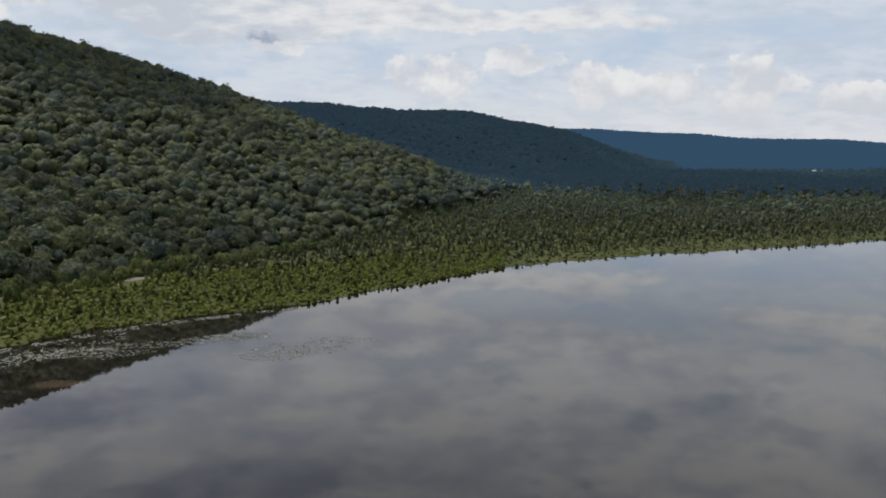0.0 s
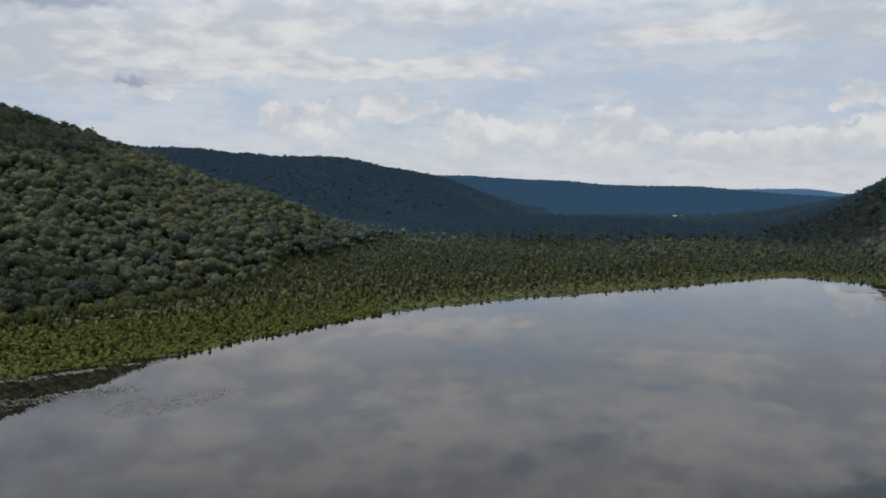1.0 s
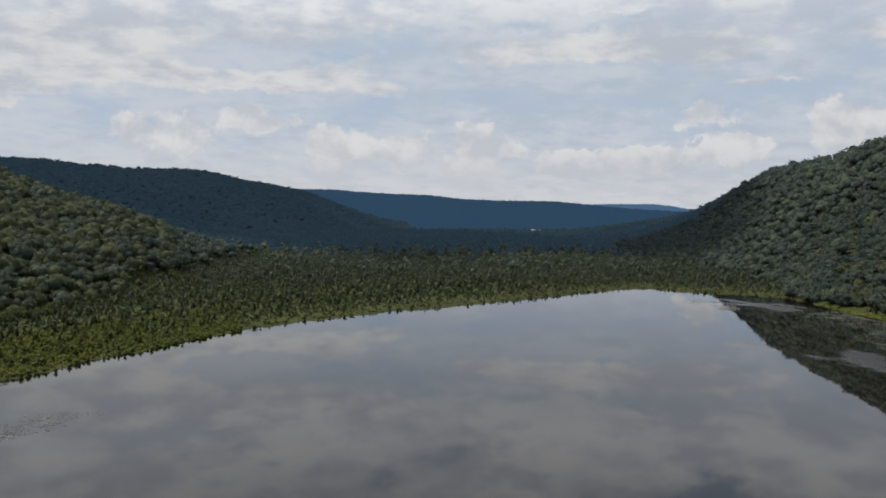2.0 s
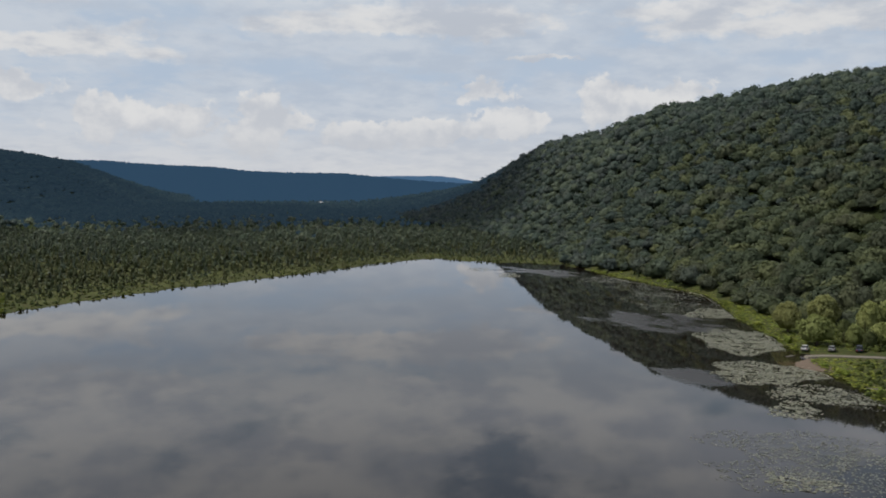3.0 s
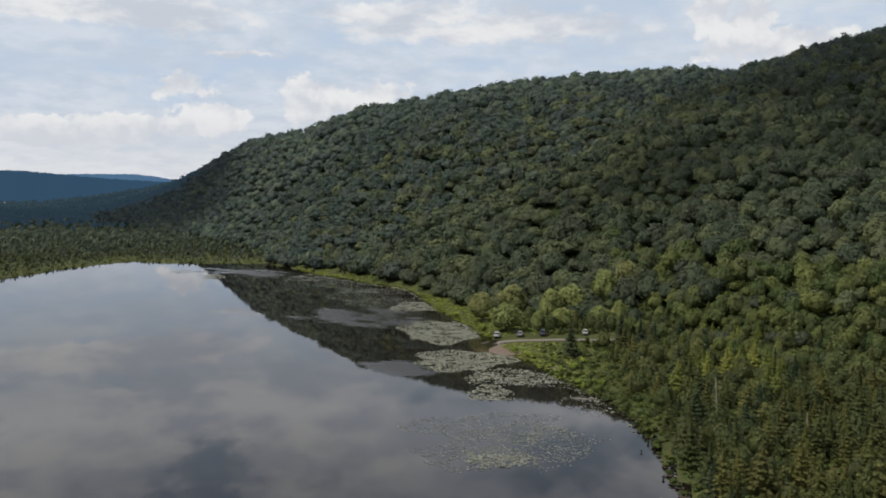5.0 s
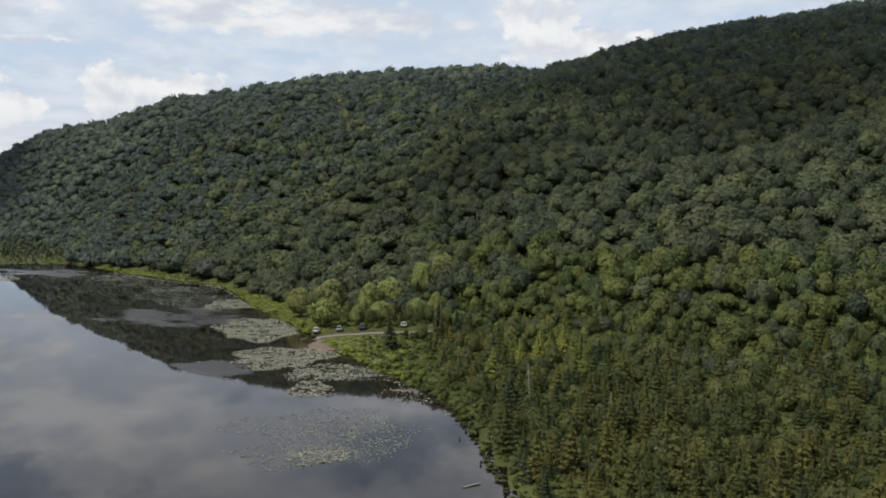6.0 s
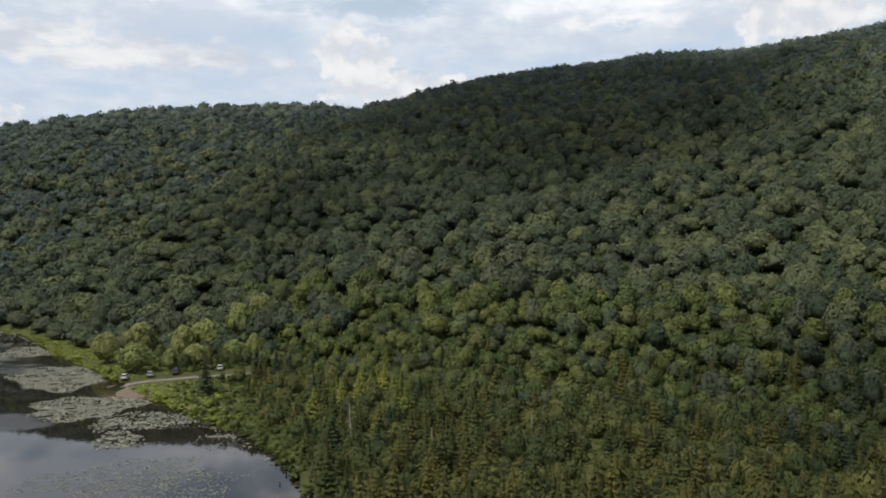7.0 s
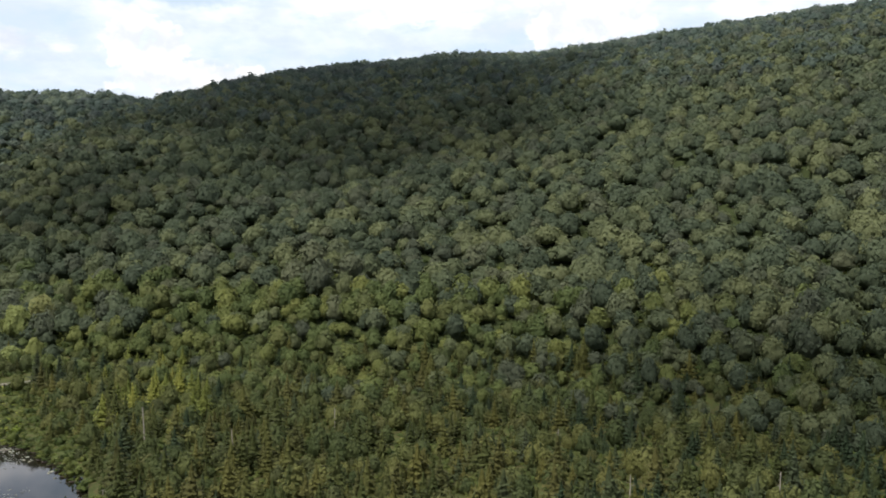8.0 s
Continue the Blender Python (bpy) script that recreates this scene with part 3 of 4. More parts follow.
def tapered(points, sides=5):
    """A tapering stem through (x, y, z, radius) points."""
    v, f = [], []
    for x, y, z, r in points:
        for i in range(sides):
            a = 2 * np.pi * i / sides
            v.append((x + r * np.cos(a), y + r * np.sin(a), z))
    for k in range(len(points) - 1):
        for i in range(sides):
            j = (i + 1) % sides
            f.append([k * sides + i, k * sides + j, (k + 1) * sides + j, (k + 1) * sides + i])
    return np.array(v, float), np.array(f)


def trunk_shape(seed, tall, radius):
    """Trunk of a broadleaf tree with a few limbs."""
    rng = np.random.default_rng(seed)
    v, f = tapered([(0, 0, -0.9, radius * 1.35), (0, 0, tall * 0.2, radius), (rng.uniform(-.1, .1), rng.uniform(-.1, .1), tall * 0.6, radius * 0.7),
                    (rng.uniform(-.3, .3), rng.uniform(-.3, .3), tall, radius * 0.3)])
    for i in range(4):
        a = rng.uniform(0, 6.28)
        z = tall * rng.uniform(0.4, 0.7)
        w, g = tapered([(0, 0, z, radius * 0.5), (np.cos(a) * tall * .15, np.sin(a) * tall * .15, z + tall * .2, radius * 0.3),
                        (np.cos(a) * tall * .25, np.sin(a) * tall * .25, z + tall * .38, radius * 0.12)], 4)
        f = np.concatenate([f, g + len(v)])
        v = np.concatenate([v, w])
    return v, f


def scatter(shapes, places, name, mat, label, category, spin=True):
    """Many plants of one kind, joined: places are rows of x, y, z, width, height, tint."""
    rng = np.random.default_rng(11)
    pick = rng.integers(len(shapes), size=len(places))
    vs, fs, ts, base = [], [], [], 0
    for i, (sv, sf) in enumerate(shapes):
        p = places[pick == i]
        if not len(p):
            continue
        a = rng.uniform(0, 2 * np.pi, len(p))[:, None]
        x, y, z = sv[None, :, 0], sv[None, :, 1], sv[None, :, 2]
        lean = rng.normal(size=(len(p), 2)) * 0.03
        w, h = p[:, 3:4], p[:, 4:5]
        X = (x * np.cos(a) - y * np.sin(a)) * w + p[:, 0:1] + z * h * lean[:, :1]
        Y = (x * np.sin(a) + y * np.cos(a)) * w + p[:, 1:2] + z * h * lean[:, 1:]
        Z = z * h + p[:, 2:3]
        vs.append(np.stack([X, Y, Z], -1).reshape(-1, 3))
        fs.append((sf[None] + (np.arange(len(p)) * len(sv))[:, None, None]).reshape(-1, 3) + base)
        ts.append(np.repeat(p[:, 5], len(sv)))
        base += len(p) * len(sv)
    ob = mesh_object(name, np.concatenate(vs), np.concatenate(fs), mat, tint=np.concatenate(ts), smooth=True)
    return tagged(ob, label, category, kind="stuff")


def spots(step, reach, seed, inner=0.0, lo=-31.0, hi=116.0, loose=0.36):
    """Jittered grid of places on land: x, y, z, bearing, distance, uphill share."""
    rng = np.random.default_rng(seed)
    g = np.arange(-reach, reach, step)
    x, y = np.meshgrid(g, g)
    x[1::2] += step / 2
    x = (x + rng.uniform(-loose, loose, x.shape) * step).ravel()
    y = (y + rng.uniform(-loose, loose, y.shape) * step).ravel()
    d, az = np.hypot(x, y), np.degrees(np.arctan2(x, y))
    keep = (d > inner) & (d < reach) & (az > lo) & (az < hi)
    x, y, d, az = x[keep], y[keep], d[keep], az[keep]
    z, up = land(x, y)
    keep = up >= 0
    return np.stack([x, y, z, az, d, up], 1)[keep], rng


def thing_of(name, label, category, group, parts):
    """A thing with named parts: rows of part name, mesh arrays, material."""
    e = tagged(new(name), label, category, group)
    for part_name, (v, f), mat in parts:
        mesh_object(part_name, v, f, mat, e, np.full(len(v), 0.5) if mat in (MID_HAZE_LEAF, CLEAR_LEAF, SHRUB, YOUNG, WILLOW, NEEDLE, SPRUCE) else None, part_name == "crown")
    return e


def plant_each(protos, rows, rng):
    """One separate tree for each row of x, y, z, width, height; the first of each shape is the prototype itself."""
    own = {}
    for x, y, z, w, h in rows:
        i = int(rng.integers(len(protos)))
        m = pose(x, y, z, 0, 0, rng.uniform(0, 360)) @ Matrix.Diagonal((w, w, h, 1))
        if i in own:
            copy_thing(protos[i], m)
        else:
            own[i] = m
    for i, e in enumerate(protos):
        if i in own:
            e.matrix_basis = own[i]
        else:
            for o in (*e.children_recursive, e):
                bpy.data.objects.remove(o)


def stem(radius, top=0.98):
    return tapered([(0, 0, -0.05, radius * 1.3), (0, 0, 0.3, radius), (0, 0, top, radius * 0.12)])


CROWN_NEAR = [crown_shape(s, 10, 6, 180, 0.115, 6, 0.90, 1.0) for s in range(8)]
CROWN_MID = [crown_shape(s + 20, 8, 4, 60, 0.170, 6, 0.90, 1.0) for s in range(8)]
CROWN_FAR = [crown_shape(s + 40, 6, 3, 18, 0.19, 5, 0.90, 1.0) for s in range(6)]
CROWN_TINY = [crown_shape(s + 60, 5, 2, 4, 0.38, 3) for s in range(5)]
CROWN_BUSH = [crown_shape(s + 160, 7, 3, 150, 0.110, 4, 0.95) for s in range(6)]
CROWN_YOUNG = [crown_shape(s + 100, 8, 4, 190, 0.115, 5, 0.95) for s in range(8)]
LARCH_NEAR = [conifer_shape(s, 260, broad, 0.05, 0.046) for s, broad in enumerate((0.26, 0.30, 0.23, 0.34, 0.28, 0.25))]
LARCH_FAR = [conifer_shape(s + 10, 10, 0.38, 0.0, 0.17, 3, 3, 0.62) for s in range(6)]
SHRUBS = [shrub_shape(s + 120, 5, 2, 9, 0.32) for s in range(5)]
SHRUBS_FAR = [shrub_shape(s + 140, 5, 1, 5, 0.4) for s in range(5)]


# ---------------------------------------------------------------- hillside woods
def build_woods():
    p, rng = spots(5.5, 1200, 3, 150, loose=0.45)
    x, y, z, az, d, up = p.T
    young = (d < HILL_FOOT(az) + 46) & (az > 62)
    flat = (az > 38.5) & (az < 63) & (d > np.maximum(shore(az) + np.interp(az, [40.0, 40.6, 45.0, 45.5, 47.0, 47.6, 53], [6, 20, 22, 9, 9, 30, 44]), np.interp(az, [52, 53.5, 62], [0, 290, 280])))
    wood = ((up > 0.0) & ((az < -3) | (az > 9) | (z > 4 + 9 * rng.random(len(p)))) | flat) & (d > shore(az) + 6) & ((az < 60) | (d < 830)) & ~young
    for near, far, shapes, name, size in ((0, 400, CROWN_NEAR, "near_woods", 4.2), (400, 640, CROWN_MID, "hillside_woods", 4.3), (640, 1200, CROWN_FAR, "upper_woods", 4.5)):
        q = p[wood & (d >= near) & (d < far) & (up < 1.0)]
        s = (0.66 + 0.78 * rng.random(len(q)) ** 1.5) * size
        h = s * rng.uniform(0.80, 1.25, len(q))
        # lower, more even canopy on the long slopes farther off
        even = (q[:, 4] > 640) | (q[:, 3] < 60)
        s *= np.where(even, 1.17, 1.0)
        h *= np.where(even, 0.98, 1.0)
        lift = (np.where(even, rng.uniform(0.8, 1.8, len(q)), rng.uniform(0.0, 2.4, len(q))) * (1 - 0.6 * q[:, 5]) + np.where(even, 3.0, 2.2) * q[:, 5]) * np.clip(0.3 + q[:, 5] * 4, 0.3, 0.5 if near == 0 else 1)
        rows = np.stack([q[:, 0], q[:, 1], q[:, 2] + lift, s, h, rng.random(len(q))], 1)
        if near == 0:
            own = (q[:, 3] > 55) & (q[:, 4] < 330)
            own &= np.cumsum(own) <= 300
            stand = [thing_of("broadleaf_tree", "leafy green broadleaf tree on the lower hillside", "tree", "broadleaf trees of the hillside",
                              [("trunk", trunk_shape(i + 30, 0.9, 0.06), BARK), ("crown", c, CLEAR_LEAF)]) for i, c in enumerate(CROWN_NEAR)]
            plant_each(stand, rows[own][:, :5], rng)
            rows = rows[~own]
        # share of blue crowns grows with distance, painting haze into the leaf colour
        haze_blue = rng.random(len(rows)) < np.clip((np.hypot(rows[:, 0], rows[:, 1]) - 760) / 420, 0, 1)
        q_az = np.degrees(np.arctan2(rows[:, 0], rows[:, 1]))
        # right of centre, crowns turn blue-grey with distance, painting haze in colour
        low = ~haze_blue & (rng.random(len(rows)) < np.where(rows[:, 0] > 0, np.clip((640 - np.hypot(rows[:, 0], rows[:, 1])) / 200, 0, 1) * np.clip((q_az - 38) / 10, 0, 1), 0.8))
        left = rows[:, 0] < 0
        for mat, pick, kinds in ((CLEAR_LEAF, low & ~left, shapes), (CLEAR_LEAF, low & left, CROWN_FAR if near else shapes),
                                 (MID_HAZE_LEAF, ~haze_blue & ~low & ~left, shapes), (MID_HAZE_LEAF, ~haze_blue & ~low & left, CROWN_FAR if near else shapes)):
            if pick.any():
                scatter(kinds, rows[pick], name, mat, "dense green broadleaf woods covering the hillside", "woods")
        if haze_blue.any():
            scatter(shapes, rows[haze_blue], "far_slope_woods", FAR_HAZE_LEAF, "far hillside woods, tinted blue-green for distance haze", "woods")
    # lower, lighter growth where the hill runs out into the bog
    p, rng = spots(4.3, 400, 17, 150, 60)
    q = p[(p[:, 5] > -0.01) & (p[:, 4] < HILL_FOOT(p[:, 3]) + 50) & (p[:, 4] > HILL_FOOT(p[:, 3]) - 14) & (p[:, 4] - shore(p[:, 3]) > 40)]
    s = rng.uniform(0.5, 1.5, len(q)) * (2.15 + 1.35 * np.clip((q[:, 4] - HILL_FOOT(q[:, 3])) / 50, 0, 1))
    h = s * rng.uniform(0.9, 1.4, len(q))
    rows = np.stack([q[:, 0], q[:, 1], q[:, 2] + rng.uniform(-0.6, 1.6, len(q)), s, h, rng.random(len(q))], 1)
    # some darker trees for variety, many more past bearing 85 to imitate shade
    shade_mix = rng.random(len(q)) < np.interp(q[:, 3], [62, 85, 105], [0.18, 0.2, 0.8])
    rows[shade_mix, 3:5] *= 1.08
    scatter(CROWN_YOUNG, rows[~shade_mix], "young_woods", YOUNG, "lighter young broadleaf trees at the hill's foot", "woods")
    scatter(CROWN_YOUNG, rows[shade_mix], "young_woods", CLEAR_LEAF, "darker broadleaf trees mixed in, denser to imitate cloud shade", "woods")
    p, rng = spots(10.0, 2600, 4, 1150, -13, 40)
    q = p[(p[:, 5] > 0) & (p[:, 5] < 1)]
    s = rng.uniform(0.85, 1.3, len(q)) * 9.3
    scatter(CROWN_TINY, np.stack([q[:, 0], q[:, 1], q[:, 2] + 1, s, s * 0.52, rng.random(len(q))], 1), "distant_woods", HAZED_LEAF,
            "distant woods on the middle hill, haze painted as glow", "woods")
    p, rng = spots(12.0, 1990, 6, 600, -4, 37, 0.8)
    low = ((p[:, 5] <= 0) | (p[:, 5] >= 1)) & (p[:, 2] < 60) & (rng.random(len(p)) < np.clip(2.2 - p[:, 4] / 1500, 0.3, 1) * np.clip((p[:, 4] - 600) / 250, 0, 1))
    q = p[low]
    s = rng.uniform(0.6, 1.4, len(q)) * np.clip(q[:, 4] / 245, 2.8, 7.8)
    rows = np.stack([q[:, 0], q[:, 1], q[:, 2] + 0.3, s, s * 0.9, rng.random(len(q))], 1)
    beyond = q[:, 4] > 1000 + 120 * rng.normal(size=len(q))
    scatter(CROWN_TINY, rows[~beyond], "valley_woods", VALLEY_HAZE_LEAF, "flat woods behind the swamp, lightened for distance haze", "woods")
    scatter(CROWN_TINY, rows[beyond], "valley_woods", HAZED_LEAF, "flat woods filling the valley floor, haze painted as glow", "woods")


def HILL_FOOT(az):
    return bend(az, HILLS["spur"][0], HILLS["spur"][1])


build_woods()


# ---------------------------------------------------------------- bog and marsh
LANDING_ROAD = [(53.0, 246), (54.5, 248), (57.0, 250), (59.6, 252), (61.6, 253), (64.0, 254)]


def on_road(x, y):
    """True on and close beside the landing road and its parking places."""
    az, d = np.degrees(np.arctan2(x, y)), np.hypot(x, y)
    mid = np.interp(az, [p[0] for p in LANDING_ROAD], [p[1] for p in LANDING_ROAD])
    return (az > 52.6) & (az < 63.0) & (d > mid - 3.2) & (d < mid + 8.5)


FAR_ROAD = [(-40, 296), (-27.5, 297), (-24.5, 306), (-19.5, 324), (-14, 350)]


def in_clearing(az, d):
    """True in front of the far shore road where no trees hide it."""
    gap = ((az > -20.2) & (az < -18.9)) | ((az > -28.6) & (az < -26.6))
    road = np.interp(az, [p[0] for p in FAR_ROAD], [p[1] for p in FAR_ROAD])
    return gap & (d > road - 17) & (d < road + 4)


def build_bog():
    p, rng = spots(3.5, 900, 8, 200, -31, 47, 0.9)
    x, y, z, az, d, up = p.T
    out = d - shore(az)
    flat = ((up <= 0) | (az > -4) & (az < 9.5) & (z < 13)) & (out > 4)
    marsh = flat & (az < -2) & (out < 75) & ~in_clearing(az, d)
    swamp = flat & ~marsh & ~in_clearing(az, d)
    dense = rng.random(len(p)) < np.where(out < 20, 0.40, 0.92)
    q = p[swamp & dense]
    h = (1.2 + 3.6 * rng.random(len(q)) ** 2) * np.clip(0.5 + (q[:, 4] - shore(q[:, 3])) / 110, 0.5, 1.2)
    rows = np.stack([q[:, 0], q[:, 1], q[:, 2] - 0.1, h * rng.uniform(1.0, 1.7, len(q)), h, rng.random(len(q))], 1)
    # larches towards the back take the colour with haze painted in
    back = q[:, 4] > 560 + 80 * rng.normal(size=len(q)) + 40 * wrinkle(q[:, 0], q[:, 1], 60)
    scatter(LARCH_FAR, rows[~back], "swamp_larches", SWAMP, "thin olive-green larches of a wide swamp", "trees")
    scatter(LARCH_FAR, rows[back], "swamp_larches", VALLEY_HAZE_LEAF, "larches at the swamp's back, greyed for distance haze", "trees")
    q = p[marsh & (rng.random(len(p)) < np.where(out < 12, 0.25, 0.95))]
    h = rng.uniform(1.3, 3.4, len(q))
    scatter(LARCH_FAR, np.stack([q[:, 0], q[:, 1], q[:, 2] - 0.1, h * 1.7, h, rng.random(len(q))], 1), "marsh_saplings", SAPLING,
            "small conifers scattered over the bright green marsh", "trees")
    p, rng = spots(1.95, 430, 10, 150, -31, 4)
    x, y, z, az, d, up = p.T
    out = d - shore(az)
    q = p[(up <= 0.0) & (out > 0.3) & (out < 95) & ~in_clearing(az, d)]
    s = rng.uniform(0.5, 1.4, len(q))
    scatter(SHRUBS, np.stack([q[:, 0], q[:, 1], q[:, 2] - 0.1, s, s * rng.uniform(0.7, 1.5, len(q)), rng.random(len(q))], 1), "marsh_sedge", SEDGE,
            "thick yellow-green sedge and sweet gale of the marsh", "shrubs")
    # young trees between the marsh and the far shore road
    p, rng = spots(4.2, 420, 14, 230, -31, 0)
    x, y, z, az, d, up = p.T
    foot = bend(az, HILLS["left"][0], HILLS["left"][1])
    q = p[(d > foot - 20) & (d < foot + 6) & (rng.random(len(p)) < 0.8) & ~in_clearing(az, d)]
    s = rng.uniform(1.1, 3.4, len(q))
    scatter(CROWN_YOUNG, np.stack([q[:, 0], q[:, 1], q[:, 2], s, s * rng.uniform(0.9, 1.6, len(q)), rng.random(len(q))], 1), "marsh_edge_trees", YOUNG,
            "young green trees along the edge of the marsh", "trees")
    p, rng = spots(1.15, 470, 15, 170, 38, 64, 0.6)
    x, y, z, az, d, up = p.T
    out = d - shore(az)
    q = p[(up <= 0.12) & (out > 0.3) & (out < 75) & ~on_road(x, y)]
    tall = rng.random(len(q)) < np.interp(q[:, 3], [50, 58, 62], [0.012, 0.03, 0.10])
    s = rng.uniform(0.50, 1.20, len(q)) * np.where(tall, 1.8, 1.0)
    rows = np.stack([q[:, 0], q[:, 1], q[:, 2] - 0.1, s, s * np.where(tall, rng.uniform(0.7, 1.2, len(q)), rng.uniform(0.18, 0.36, len(q))), rng.random(len(q))], 1)
    bright = rng.random(len(q)) < np.clip((60.5 - q[:, 3]) / 4, 0, 1)
    scatter(SHRUBS, rows[bright], "meadow_sedge", MEADOW, "bright green grass and herbs of the shore meadow", "shrubs")
    scatter(SHRUBS, rows[~bright], "bog_margin_shrubs", SHRUB, "dark olive herbs and shrubs of the bog's margin", "shrubs")
    p, rng = spots(3.0, 680, 9, 150, -4, 38, 0.7)
    x, y, z, az, d, up = p.T
    out = d - shore(az)
    bright = (out + 14 * wrinkle(x, y, 30) + rng.normal(size=len(p)) * 9 < np.clip(42 - 2.4 * az, 7, 90)) | (az > 38)
    for name, mat, m, label in (
            ("marsh_shrubs", SHRUB, bright, "bright green sedge and low shrubs along the shore"),
            ("swamp_shrubs", UNDER, ~bright, "olive brown undergrowth of the swamp")):
        q = p[(up <= 0) & (out > 0.5) & m & (rng.random(len(p)) < 0.85)]
        q = q[~on_road(q[:, 0], q[:, 1])]
        s = rng.uniform(0.55, 1.5, len(q))
        scatter(SHRUBS if mat is SHRUB else SHRUBS_FAR, np.stack([q[:, 0], q[:, 1], q[:, 2] - 0.1, s, s * rng.uniform(0.6, 1.1, len(q)), rng.random(len(q))], 1), name, mat, label, "shrubs")


build_bog()


def build_near_bog():
    p, rng = spots(3.2, 330, 12, 80, 55, 116, 0.6)
    x, y, z, az, d, up = p.T
    out = d - shore(az)
    m = (up <= 0.03) & (out > 7) & ~on_road(x, y) & ((az > 60.5) & (out > 14) | (out > 50)) & ((az > 64) | (rng.random(len(p)) < 0.6))
    q = p[m]
    bushy = rng.random(len(q)) < np.where(q[:, 3] < 64, 0.6, np.clip(0.46 + 0.5 * wrinkle(q[:, 0], q[:, 1], 13, 5.0), 0.12, 0.9))
    b = q[bushy]
    s = 1.1 + 2.2 * rng.random(len(b)) ** 2
    scatter(CROWN_BUSH, np.stack([b[:, 0], b[:, 1], b[:, 2] - 0.1, s, s * rng.uniform(0.9, 1.5, len(b)), rng.random(len(b))], 1), "bog_bushes", BOG_LEAF,
            "leafy green bushes between the larches", "shrubs")
    q = q[~bushy]
    h = 2.2 + 6.2 * rng.random(len(q)) ** 1.7
    rows = np.stack([q[:, 0], q[:, 1], q[:, 2] - 0.1, h * 1.2, h, rng.random(len(q))], 1)
    # share of dark spruces rises with bearing, standing in for cloud shade
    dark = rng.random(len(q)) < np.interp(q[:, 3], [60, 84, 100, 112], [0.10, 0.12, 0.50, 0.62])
    scatter(LARCH_NEAR, rows[dark], "bog_spruces", SPRUCE, "dark spruces among the larches, denser in place of shade", "trees")
    rows, q = rows[~dark], q[~dark]
    # larches in one patch of the bog, painted paler to look sunlit
    pale = (np.hypot((q[:, 3] - 67) / 4.6, (q[:, 4] - 228) / 42) < rng.uniform(0.5, 1.2, len(q)))
    scatter(LARCH_NEAR, rows[pale], "pale_larches", SUNLIT_NEEDLE, "yellow-green larches in the bog, painted paler as if sunlit", "trees")
    rows, q = rows[~pale], q[~pale]
    own = (q[:, 4] < 190) & (q[:, 4] > 112) & (q[:, 3] > 62) & (q[:, 3] < 112)
    own &= np.cumsum(own) <= 300
    scatter(LARCH_NEAR, rows[~own], "bog_larches", NEEDLE, "yellow-green larches crowding the near bog", "trees")
    protos = [thing_of("larch_tree", "feathery yellow-green larch standing in the shore bog", "tree", "larches of the near bog",
                       [("trunk", stem(0.014), BARK), ("crown", s, NEEDLE)]) for s in LARCH_NEAR]
    plant_each(protos, rows[own][:, :5], rng)
    p, rng = spots(2.4, 340, 13, 80, 56, 116)
    x, y, z, az, d, up = p.T
    out = d - shore(az)
    q = p[(up <= 0.12) & (out > 0.6) & ~on_road(x, y)]
    s = rng.uniform(0.6, 1.5, len(q)) * np.where(q[:, 4] > 250, 1.4, 1.0)
    scatter(SHRUBS, np.stack([q[:, 0], q[:, 1], q[:, 2] - 0.1, s, s * rng.uniform(0.6, 1.2, len(q)), rng.random(len(q))], 1), "bog_shrubs", SHRUB,
            "low green shrubs under the larches and along the water", "shrubs")


build_near_bog()


# ---------------------------------------------------------------- the landing: willows, road, beach, cars
def ground_at(x, y):
    return float(land(np.array([x]), np.array([y]))[0][0])


WILLOW_CROWN = [crown_shape(s + 80, 14, 8, 1100, 0.082, 6, 1.0) for s in range(3)]
TRUNKS = [trunk_shape(s, 1.15, 0.07) for s in range(3)]


